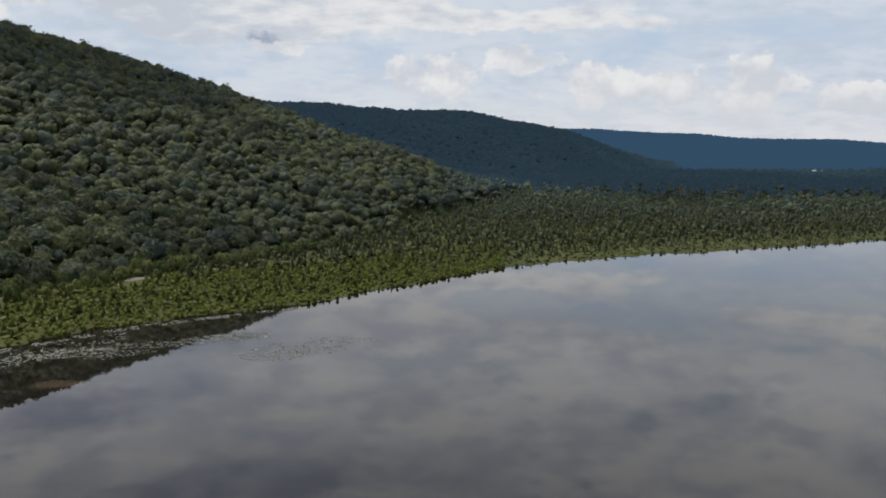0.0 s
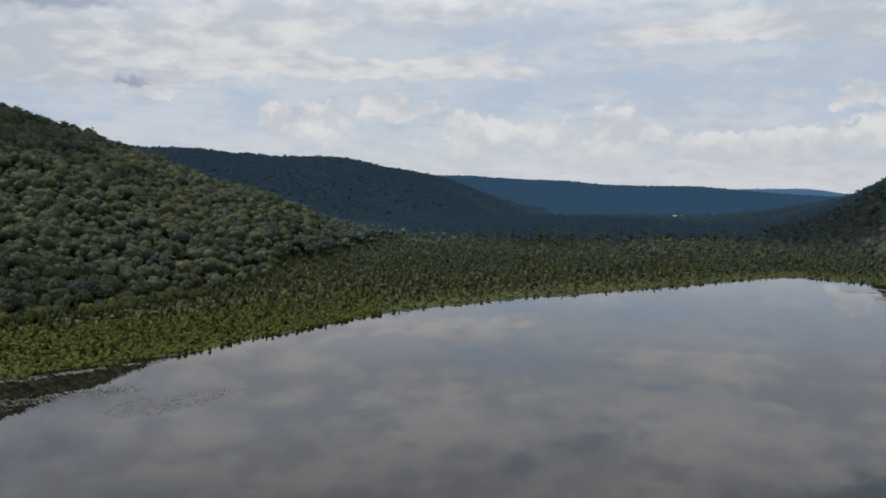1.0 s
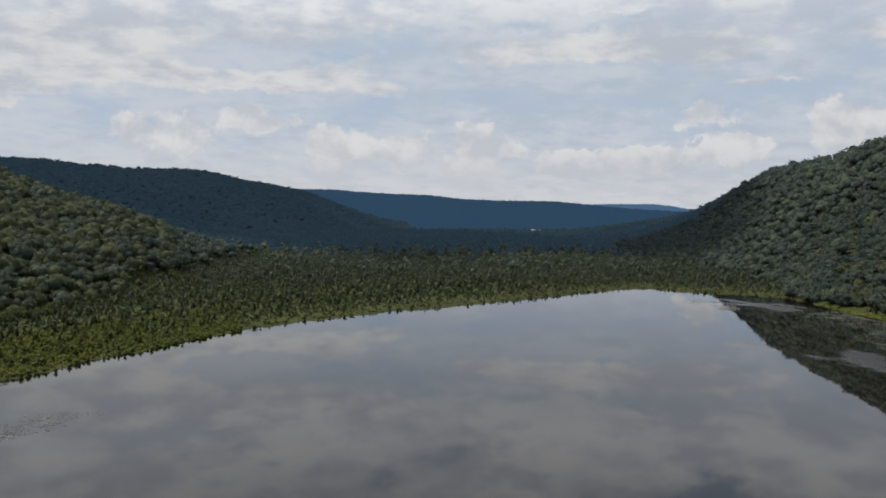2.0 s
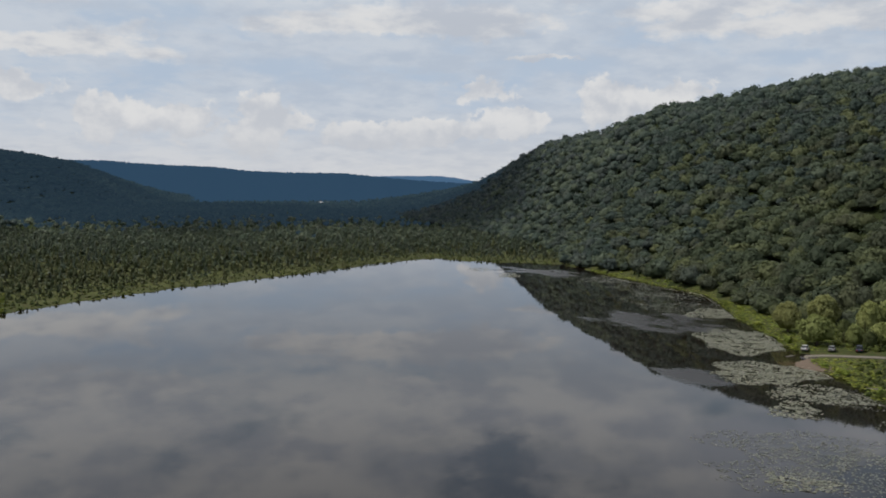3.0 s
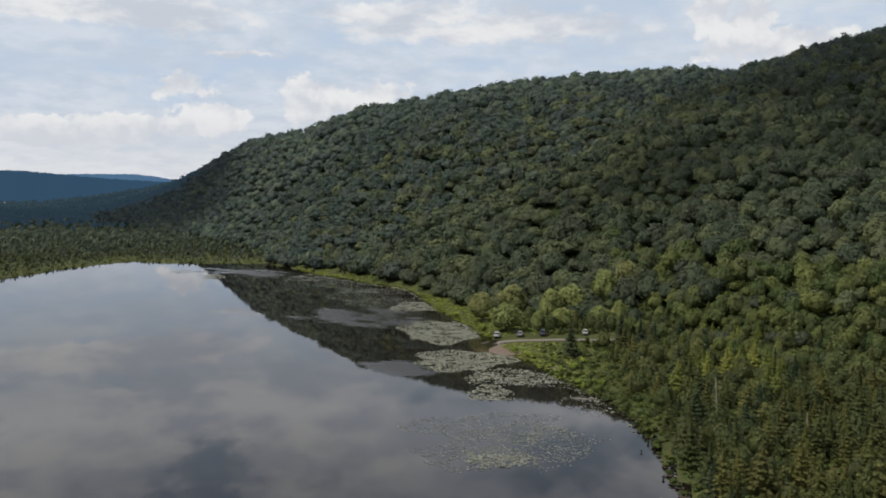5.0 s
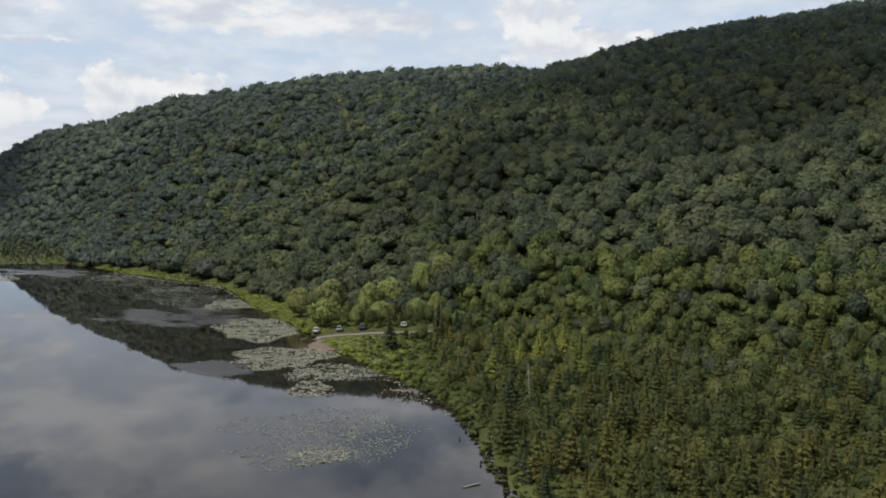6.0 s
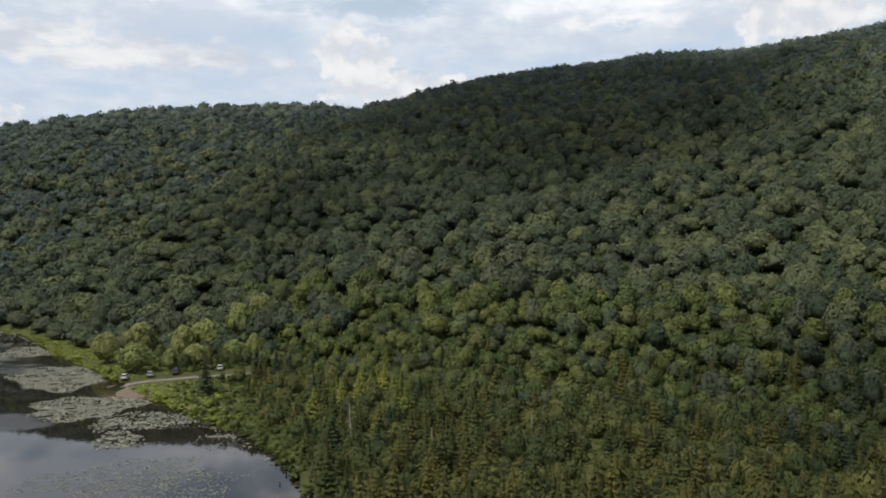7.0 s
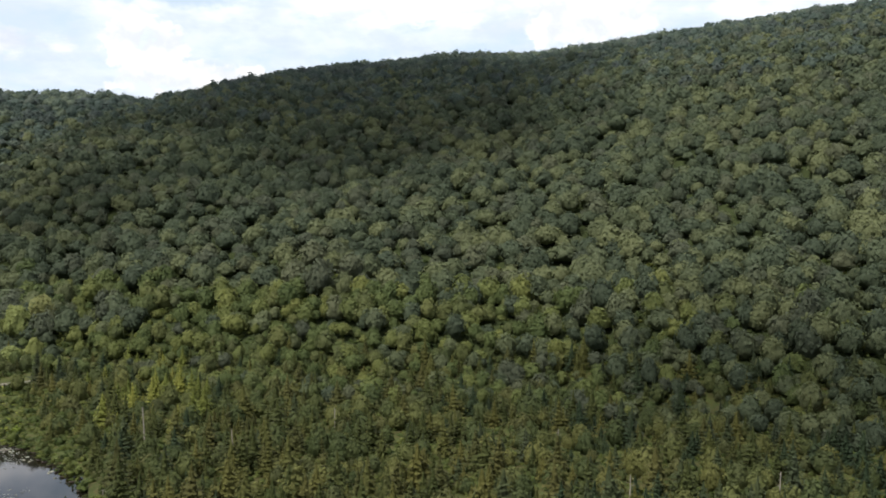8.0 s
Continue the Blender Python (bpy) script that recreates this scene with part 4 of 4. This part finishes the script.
def build_landing_trees():
    rng = np.random.default_rng(21)
    # bearing, distance, crown radius, crown height share
    rows = [(53.85, 264, 5.9, 0.95), (55.9, 266, 3.0, 1.4), (57.4, 268, 4.5, 1.05), (59.8, 279, 4.2, 1.0), (61.0, 278, 2.8, 2.0),
            (52.2, 284, 4.8, 1.35), (54.2, 292, 6.0, 1.25), (56.7, 288, 4.6, 1.5), (58.1, 292, 5.2, 1.5), (60.1, 294, 5.8, 1.35), (61.6, 296, 4.6, 1.5)]
    protos = [thing_of("willow_tree", "rounded pale green willow beside the gravel landing", "tree", "willows at the landing",
                       [("trunk", t, BARK), ("crown", (c[0] + np.array([0, 0, 0.12]), c[1]), WILLOW)]) for c, t in zip(WILLOW_CROWN, TRUNKS)]
    out = []
    for az, d, r, k in rows:
        x, y = at(az, d)
        out.append((x, y, ground_at(x, y), r, r * k))
    plant_each(protos, out, rng)
    # dark conifers at the water's edge
    spruce = [thing_of("spruce_tree", "dark lone spruce standing in the shore meadow", "tree", "",
                       [("trunk", stem(0.016), BARK), ("crown", conifer_shape(91, 420, 0.20, 0.03, 0.042, 14, 9), SPRUCE)])]
    out = []
    for az, d, h in ((58.0, 226, 10.5), (61.2, 246, 9.5), (62.4, 243, 9.0), (63.3, 236, 8.5), (47.2, 384, 9.0)):
        x, y = at(az, d)
        out.append((x, y, ground_at(x, y) - 0.1, h * 1.1, h))
    plant_each(spruce, out, rng)
    protos = [thing_of("shore_tree", "dark green broadleaf tree at the edge of the hillside woods", "tree", "trees along the wood's edge",
                       [("trunk", t, BARK), ("crown", (c[0] + np.array([0, 0, 0.15]), c[1]), CLEAR_LEAF)]) for c, t in zip(CROWN_NEAR, TRUNKS * 2)]
    out = []
    for i in range(54):
        az = 42.0 + 22.0 * (i + rng.uniform(0, 1)) / 54
        d = max(float(shore(az)) + 28, float(np.interp(az, [42, 46, 50, 56, 64], [462, 418, 352, 312, 280]))) + rng.uniform(-3, 14)
        x, y = at(az, d)
        r = rng.uniform(3.2, 5.4)
        out.append((x, y, ground_at(x, y), r, r * rng.uniform(1.05, 1.5)))
    plant_each(protos, out, rng)


build_landing_trees()


def strip(name, line, width, mat, label, category, lift=0.12):
    """A ribbon of ground surface along a line of (bearing, distance), laid over the land with a low crown."""
    pts = np.array([at(*p) for p in line])
    t = np.linspace(0, len(pts) - 1, 8 * len(pts))
    c = np.stack([np.interp(t, np.arange(len(pts)), pts[:, i]) for i in range(2)], 1)
    n = np.gradient(c, axis=0)
    n = np.stack([-n[:, 1], n[:, 0]], 1) / np.linalg.norm(n, axis=1)[:, None]
    v = []
    for off, dz in ((-0.56, -0.5), (-0.5, 0), (0, 0.06), (0.5, 0), (0.56, -0.5)):
        q = c + n * width * off
        z = np.maximum(land(*c.T)[0], land(*q.T)[0]) + lift + dz
        v.append(np.column_stack([q, z]))
    v = np.stack(v, 1)
    k, w = v.shape[:2]
    f = [[i * w + j, (i + 1) * w + j, (i + 1) * w + j + 1, i * w + j + 1] for i in range(k - 1) for j in range(w - 1)]
    return tagged(mesh_object(name, v.reshape(-1, 3), np.array(f), mat), label, category, kind="structure")


strip("road_landing", LANDING_ROAD, 2.8, GRAVEL, "pale gravel road leading to the lake landing", "road")
strip("road_far_shore", FAR_ROAD, 5.5, GRAVEL, "pale road behind the marsh at the hill's foot", "road", 0.15)


def build_beach():
    cx, cy = at(54.3, 238)
    rng = np.random.default_rng(3)
    v, f = [(cx, cy, 0.30)], []
    n, rings = 28, ((0.5, 0.22), (0.85, 0.06), (1.0, -0.25))
    for r, z in rings:
        for i in range(n):
            a = 2 * math.pi * i / n
            w = 1 + 0.18 * math.sin(2 * a + 1) + rng.uniform(-0.06, 0.06)
            v.append((cx + 8.0 * r * w * math.cos(a), cy + 9.0 * r * w * math.sin(a), z))
    bm = bmesh.new()
    vs = [bm.verts.new(p) for p in v]
    for i in range(n):
        j = (i + 1) % n
        bm.faces.new((vs[0], vs[1 + i], vs[1 + j]))
        for k in range(len(rings) - 1):
            bm.faces.new((vs[1 + k * n + i], vs[1 + (k + 1) * n + i], vs[1 + (k + 1) * n + j], vs[1 + k * n + j]))
    me = bpy.data.meshes.new("beach")
    bm.normal_update()
    bm.to_mesh(me)
    bm.free()
    me.materials.append(SAND)
    tagged(new("beach", me), "small reddish sand beach at the boat landing", "beach", kind="structure")


build_beach()


# ---------------------------------------------------------------- lily pads
def pad(rng, v, x, y, R):
    """One floating leaf, nearly round with a notch, its rim tipped a little out of the water."""
    yaw, tip = rng.uniform(0, 6.283), rng.normal(size=2) * 0.10
    for j in range(7):
        b = yaw + (0.25 + j * (6.283 - 0.5) / 5 if j < 6 else 0)
        q = R * (1.0 if j < 6 else 0.15)
        v.append((x + q * math.cos(b), y + q * math.sin(b), 0.035 + R * abs(tip[0]) + q * (math.cos(b) * tip[0] + math.sin(b) * tip[1])))


def build_pads():
    rng = np.random.default_rng(31)
    # bearing, distance, half width across, half depth along the bearing, share of water covered
    beds = [(49.7, 268, 13, 20, 1.0), (50.9, 223, 12.5, 13, 1.0), (54.2, 203, 12, 9, 0.42), (52.8, 187, 5, 7, 0.55), (56.0, 202, 8, 9, 0.28),
            (59.0, 180, 5, 9, 0.18), (45.8, 345, 20, 30, 0.15), (43.2, 405, 16, 24, 0.15), (44.6, 372, 12, 10, 0.3), (47.8, 320, 9, 12, 0.7), (41.2, 425, 12, 18, 0.3),
            (53.0, 161, 15, 10, 0.34), (55.5, 150, 12, 11, 0.30), (51.4, 143, 9, 7, 0.33), (53.4, 141, 6, 4, 0.4),
            (-24.0, 212, 12, 5, 0.35), (-16.8, 215, 16, 5, 0.3), (-13.4, 219, 10, 4, 0.4),
            (-9.0, 203, 11, 7, 0.26), (-11.0, 196, 9, 5, 0.3), (-21.0, 207, 8, 4, 0.3), (-6.8, 210, 9, 4, 0.2), (35.0, 440, 5, 12, 0.4), (33.0, 470, 6, 10, 0.3)]
    # narrow belts that follow the waterline: bearings, metres out from it, share
    belts = [(-29.0, -13.5, 0.5, 5.0, 0.5), (-29.0, -20.0, 7.0, 22.0, 0.14), (-16.0, -9.5, 0.5, 3.5, 0.6), (56.5, 62.5, 0.4, 5.0, 0.22), (41.5, 49.0, 0.4, 6.0, 0.35)]
    for a0, a1, o0, o1, share in belts:
        mid = 0.5 * (a0 + a1)
        d = float(bend(mid, *SHORE))
        n = int(radians(a1 - a0) * d * (o1 - o0) * share / 0.16)
        v, tints = [], []
        for i in range(n):
            az = rng.uniform(a0, a1)
            d = float(bend(az, *SHORE)) - 1.5 - rng.uniform(o0, o1)
            x, y = at(az, d)
            if wrinkle(x, y, 3.0, a0) < -0.1:
                continue
            pad(rng, v, x, y, rng.uniform(0.17, 0.36))
            tints += [rng.random()] * 7
        ob = mesh_object("lily_pads", np.array(v), np.arange(len(v)).reshape(-1, 7), WET_PAD if a0 < 0 else PAD, tint=tints)
        tagged(ob, "belt of pale lily pads along the waterline", "lily pads", kind="stuff")
    for bi, (az, d, ra, rd, share) in enumerate(beds):
        n = int(math.pi * ra * rd * share / (0.085 if share < 0.35 else 0.13))
        v, tints = [], []
        ux, uy = math.sin(radians(az)), math.cos(radians(az))
        clumps = rng.normal(size=(40, 2)) * 0.5
        for i in range(n):
            a, r = rng.uniform(0, 6.283), math.sqrt(rng.uniform(0, 1))
            if rng.random() < 0.3:
                c = clumps[rng.integers(40)]
                a, r = math.atan2(c[1], c[0]) + rng.normal() * 0.12, min(1.0, math.hypot(*c)) + rng.normal() * 0.06
            r *= 1 + 0.16 * math.sin(3 * a + bi) + 0.08 * math.sin(7 * a + 2 * bi)
            s, t = ra * r * math.cos(a), rd * r * math.sin(a)
            x, y = ux * (d + t) + uy * s, uy * (d + t) - ux * s
            if math.hypot(x, y) > float(bend(math.degrees(math.atan2(x, y)), *SHORE)) - 0.3:
                continue
            if wrinkle(x, y, 2.6, bi) < -0.62:
                continue
            pad(rng, v, x, y, rng.uniform(0.17, 0.38) * (0.55 if share < 0.35 else 1.0))
            tints += [rng.random()] * 7
        if not v:
            continue
        f = np.arange(len(v)).reshape(-1, 7)
        ob = mesh_object("lily_pads", np.array(v), f, WET_PAD if share < 0.35 or az < 0 else PAD, tint=tints)
        tagged(ob, "bed of pale green lily pads floating on dark water", "lily pads", kind="stuff")


build_pads()


# ---------------------------------------------------------------- snags and logs
def build_snags():
    rng = np.random.default_rng(41)

    def snag(az, d, tall, lean=0.05, broken=False):
        x, y = at(az, d)
        r = 0.09 + tall * 0.010
        v, f = tapered([(0, 0, -0.6, r * 1.2), (lean * tall * 0.4, 0, tall * 0.5, r * 0.8), (lean * tall, 0.02, tall, r * (0.5 if broken else 0.2))], 6)
        e = thing_of("dead_tree", "bare grey dead trunk standing in the bog", "dead tree", "dead trunks", [("trunk", (v, f), DEAD)])
        for i in range(4):
            a, z = rng.uniform(0, 6.283), tall * rng.uniform(0.45, 0.9)
            L = rng.uniform(0.4, 1.0)
            w, g = tapered([(lean * z, 0, z, r * 0.35), (lean * z + L * math.cos(a), L * math.sin(a), z + 0.25 * L, r * 0.12)], 4)
            mesh_object("branch", w, g, DEAD, e)
        e.matrix_basis = pose(x, y, max(ground_at(x, y), -0.5), 0, 0, rng.uniform(0, 360))

    for az, d, tall in ((67.2, 166, 9.2), (64.7, 147, 0.9), (107.2, 140, 5.4), (98.2, 138, 3.5), (89.0, 150, 5.0), (93.5, 160, 5.0), (72.5, 165, 4.4), (79.0, 176, 5.2)):
        snag(az, d, tall, rng.uniform(-0.06, 0.06), True)
    # small drowned bushes off the far shore
    proto = thing_of("drowned_bush", "small dark bush standing in shallow water", "bush", "bushes in the water",
                     [("stem", tapered([(0, 0, -0.8, 0.05), (0, 0, 0.9, 0.03)], 4), BARK), ("crown", (SHRUBS[0][0] * np.array([1, 1, 1.2]), SHRUBS[0][1]), SPRUCE)])
    last = None
    for az, out, s in ((-6.9, 4, 1.3), (-5.6, 3, 1.0), (-4.2, 3, 0.9), (-3.0, 3.5, 1.1), (0.4, 3, 1.3), (-0.4, 2.5, 0.8), (2.9, 3, 0.9), (5.2, 3, 1.0), (11.8, 3, 0.9),
                       (18.6, 5, 1.4), (20.6, 5, 1.0), (21.6, 7, 1.2), (22.0, 5, 0.9), (22.9, 6, 1.1), (23.6, 5, 1.1), (24.4, 5, 0.9), (25.3, 5, 1.0), (33.5, 8, 1.0),
                       (63.0, 4, 0.6), (61.8, 3, 0.5), (64.0, 9, 0.6), (60.6, 3, 0.6), (62.6, 12, 0.4)):
        x, y = at(az, float(shore(az)) - out)
        m = pose(x, y, 0.1, 0, 0, rng.uniform(0, 360)) @ Matrix.Diagonal((s * 0.7, s * 0.7, s, 1))
        if last:
            copy_thing(proto, m)
        last = last or m
    proto.matrix_basis = last
    # peat tussocks along the bog's edge
    lump = crown_shape(77, 9, 4, 0, 0.1, 4, 0.6)
    tuft = crown_shape(78, 6, 3, 60, 0.22, 4, 0.7)
    proto = thing_of("tussock", "dark peat tussock with a sedge tuft at the water's edge", "tussock", "tussocks along the bog's edge",
                     [("peat", (lump[0] * np.array([1, 1, 0.62]) - np.array([0, 0, 0.3]), lump[1]), PEAT),
                      ("sedge", (tuft[0] * np.array([0.75, 0.75, 0.5]) + np.array([0, 0, 0.12]), tuft[1]), SHRUB)])
    last = None
    for i in range(34):
        az = 57.5 + 12.0 * (i + rng.uniform(0, 0.9)) / 34
        x, y = at(az, float(shore(az)) - rng.uniform(-0.8, 1.8))
        s = rng.uniform(0.45, 1.25)
        m = pose(x, y, 0.05, 0, 0, rng.uniform(0, 360)) @ Matrix.Diagonal((s * rng.uniform(0.9, 1.5), s, s, 1))
        if last:
            copy_thing(proto, m)
        last = last or m
    proto.matrix_basis = last
    for az, d, yaw, L in ((57.2, 212, 35, 4.0), (58.9, 184, 20, 5.5), (63.4, 126, 60, 3.0), (52.4, 247, 80, 3.0)):
        x, y = at(az, d)
        w, g = tapered([(0, 0, -L / 2, 0.16), (0.05, 0, 0, 0.15), (0, 0.04, L / 2, 0.08)], 7)
        ob = mesh_object("driftwood_log", w, g, DEAD)
        ob.matrix_basis = pose(x, y, max(0.08, ground_at(x, y) + 0.1), 88, 0, yaw)
        tagged(ob, "bleached grey log lying at the water's edge", "log", "driftwood logs")


build_snags()


# ---------------------------------------------------------------- parked cars
def paint(name, c):
    m, k = material(name)
    n = k.noise(k.add("ShaderNodeNewGeometry").outputs["Position"], 3.0, 3.0)
    col = k.mix(n, c, tuple(0.8 * v for v in c))
    finish(k, k.add("ShaderNodeBsdfPrincipled", Base_Color=col, Roughness=0.3, Metallic=0.2).outputs[0])
    return m


GLASS = plain("car_glass", (0.01, 0.012, 0.014), (0.02, 0.022, 0.025), 2.0, 0.08)
TYRE = plain("tyre_rubber", (0.015, 0.015, 0.015), (0.03, 0.03, 0.03), 5.0, 0.8)
RIM = plain("wheel_rim", (0.4, 0.4, 0.42), (0.55, 0.55, 0.56), 5.0, 0.35, 0.8)


def solid(sections):
    """A closed body through rectangular sections: x, half width, low z, high z."""
    v = [(x, sy * w, z) for x, w, lo, hi in sections for sy, z in ((-1, lo), (1, lo), (0.92, hi), (-0.92, hi))]
    f = [[0, 3, 2, 1], [len(v) - 4, len(v) - 3, len(v) - 2, len(v) - 1]]
    for k in range(len(sections) - 1):
        for i in range(4):
            j = (i + 1) % 4
            f.append([4 * k + i, 4 * k + j, 4 * k + 4 + j, 4 * k + 4 + i])
    return np.array(v, float), np.array(f)


LAMP_GLASS = plain("headlight_glass", (0.6, 0.62, 0.65), (0.75, 0.76, 0.78), 4.0, 0.15)
TAIL_GLASS = plain("tail_light_glass", (0.25, 0.01, 0.01), (0.35, 0.02, 0.02), 4.0, 0.2)


def shift(shape, x, y, z):
    return shape[0] + np.array([x, y, z]), shape[1]


def wheel_shape(r, w):
    v, f = tapered([(0, 0, -w / 2, r * 0.9), (0, 0, -w * 0.3, r), (0, 0, w * 0.3, r), (0, 0, w / 2, r * 0.9)], 14)
    return v[:, [0, 2, 1]], f


def car(az, d, yaw, mat, label, tall=1.0):
    x, y = at(az, d)
    e = thing_of("parked_car", label, "car", "cars parked at the landing", [
        ("body", solid([(-2.15, 0.70, 0.45, 0.80), (-2.0, 0.84, 0.30, 0.92), (-1.2, 0.88, 0.26, 0.98), (1.0, 0.88, 0.26, 0.95), (1.9, 0.82, 0.30, 0.78), (2.15, 0.68, 0.42, 0.66)]), mat),
        ("windows", solid([(-1.75, 0.74, 0.9, 0.98), (-1.35, 0.72, 0.9, 1.40 * tall), (0.2, 0.72, 0.9, 1.42 * tall), (0.95, 0.74, 0.9, 0.98)]), GLASS),
        ("roof", solid([(-1.32, 0.64, 1.38 * tall, 1.43 * tall), (-0.6, 0.66, 1.40 * tall, 1.48 * tall), (0.18, 0.64, 1.40 * tall, 1.45 * tall)]), mat)])
    for wy in (-0.55, 0.55):
        mesh_object("headlight", *shift(solid([(-0.06, 0.13, -0.07, 0.07), (0.06, 0.11, -0.05, 0.06)]), 2.10, wy, 0.60), LAMP_GLASS, e)
        mesh_object("tail_light", *shift(solid([(-0.05, 0.10, -0.08, 0.08), (0.05, 0.12, -0.09, 0.09)]), -2.13, wy, 0.68), TAIL_GLASS, e)
    for wx in (-1.35, 1.35):
        for wy in (-0.80, 0.80):
            v, f = wheel_shape(0.33, 0.2)
            t = mesh_object("wheel", v + np.array([wx, wy, 0.33]), f, TYRE, e)
            v, f = wheel_shape(0.20, 0.215)
            mesh_object("rim", v + np.array([wx, wy, 0.33]), f, RIM, t)
    e.matrix_basis = pose(x, y, ground_at(x, y) + 0.15, 0, 0, yaw)


car(53.2, 255, 30, paint("white_paint", (0.42, 0.43, 0.44)), "white car parked under the willow")
car(54.7, 255.5, 32, paint("grey_paint", (0.20, 0.21, 0.22)), "grey car parked nose out under the willow")
car(56.2, 257, 30, paint("dark_blue_paint", (0.03, 0.04, 0.07)), "dark blue van parked beside the gravel road", 1.2)
car(58.9, 261, 34, paint("pale_grey_paint", (0.34, 0.35, 0.35)), "pale grey car parked below tall trees")


# ---------------------------------------------------------------- far farm building
def build_farm():
    x, y = at(22.96, 1880)
    # white walls painted dim blue-grey, standing in for distance haze
    wall = plain("hazed_white_boards", (0.10, 0.11, 0.13), (0.13, 0.14, 0.16), 0.5, 0.7)
    roof = plain("grey_roofing", (0.22, 0.22, 0.23), (0.3, 0.3, 0.3), 0.5, 0.6)
    v = [(-10, -4, 0), (10, -4, 0), (10, 4, 0), (-10, 4, 0), (-10, -4, 8), (10, -4, 8), (10, 4, 8), (-10, 4, 8)]
    f = [[0, 1, 5, 4], [1, 2, 6, 5], [2, 3, 7, 6], [3, 0, 4, 7]]
    r = [(-10.5, -4.6, 7.8), (10.5, -4.6, 7.8), (10.5, 0, 10), (-10.5, 0, 10), (-10.5, 4.6, 7.8), (10.5, 4.6, 7.8)]
    e = thing_of("barn", "long white barn far down the valley, walls dimmed for haze", "barn", "",
                 [("wall", (np.array(v, float), np.array(f)), wall), ("roof", (np.array(r, float), np.array([[0, 1, 2, 3], [3, 2, 5, 4]])), roof)])
    e.matrix_basis = pose(x, y, 0.3, 0, 0, -20)


build_farm()
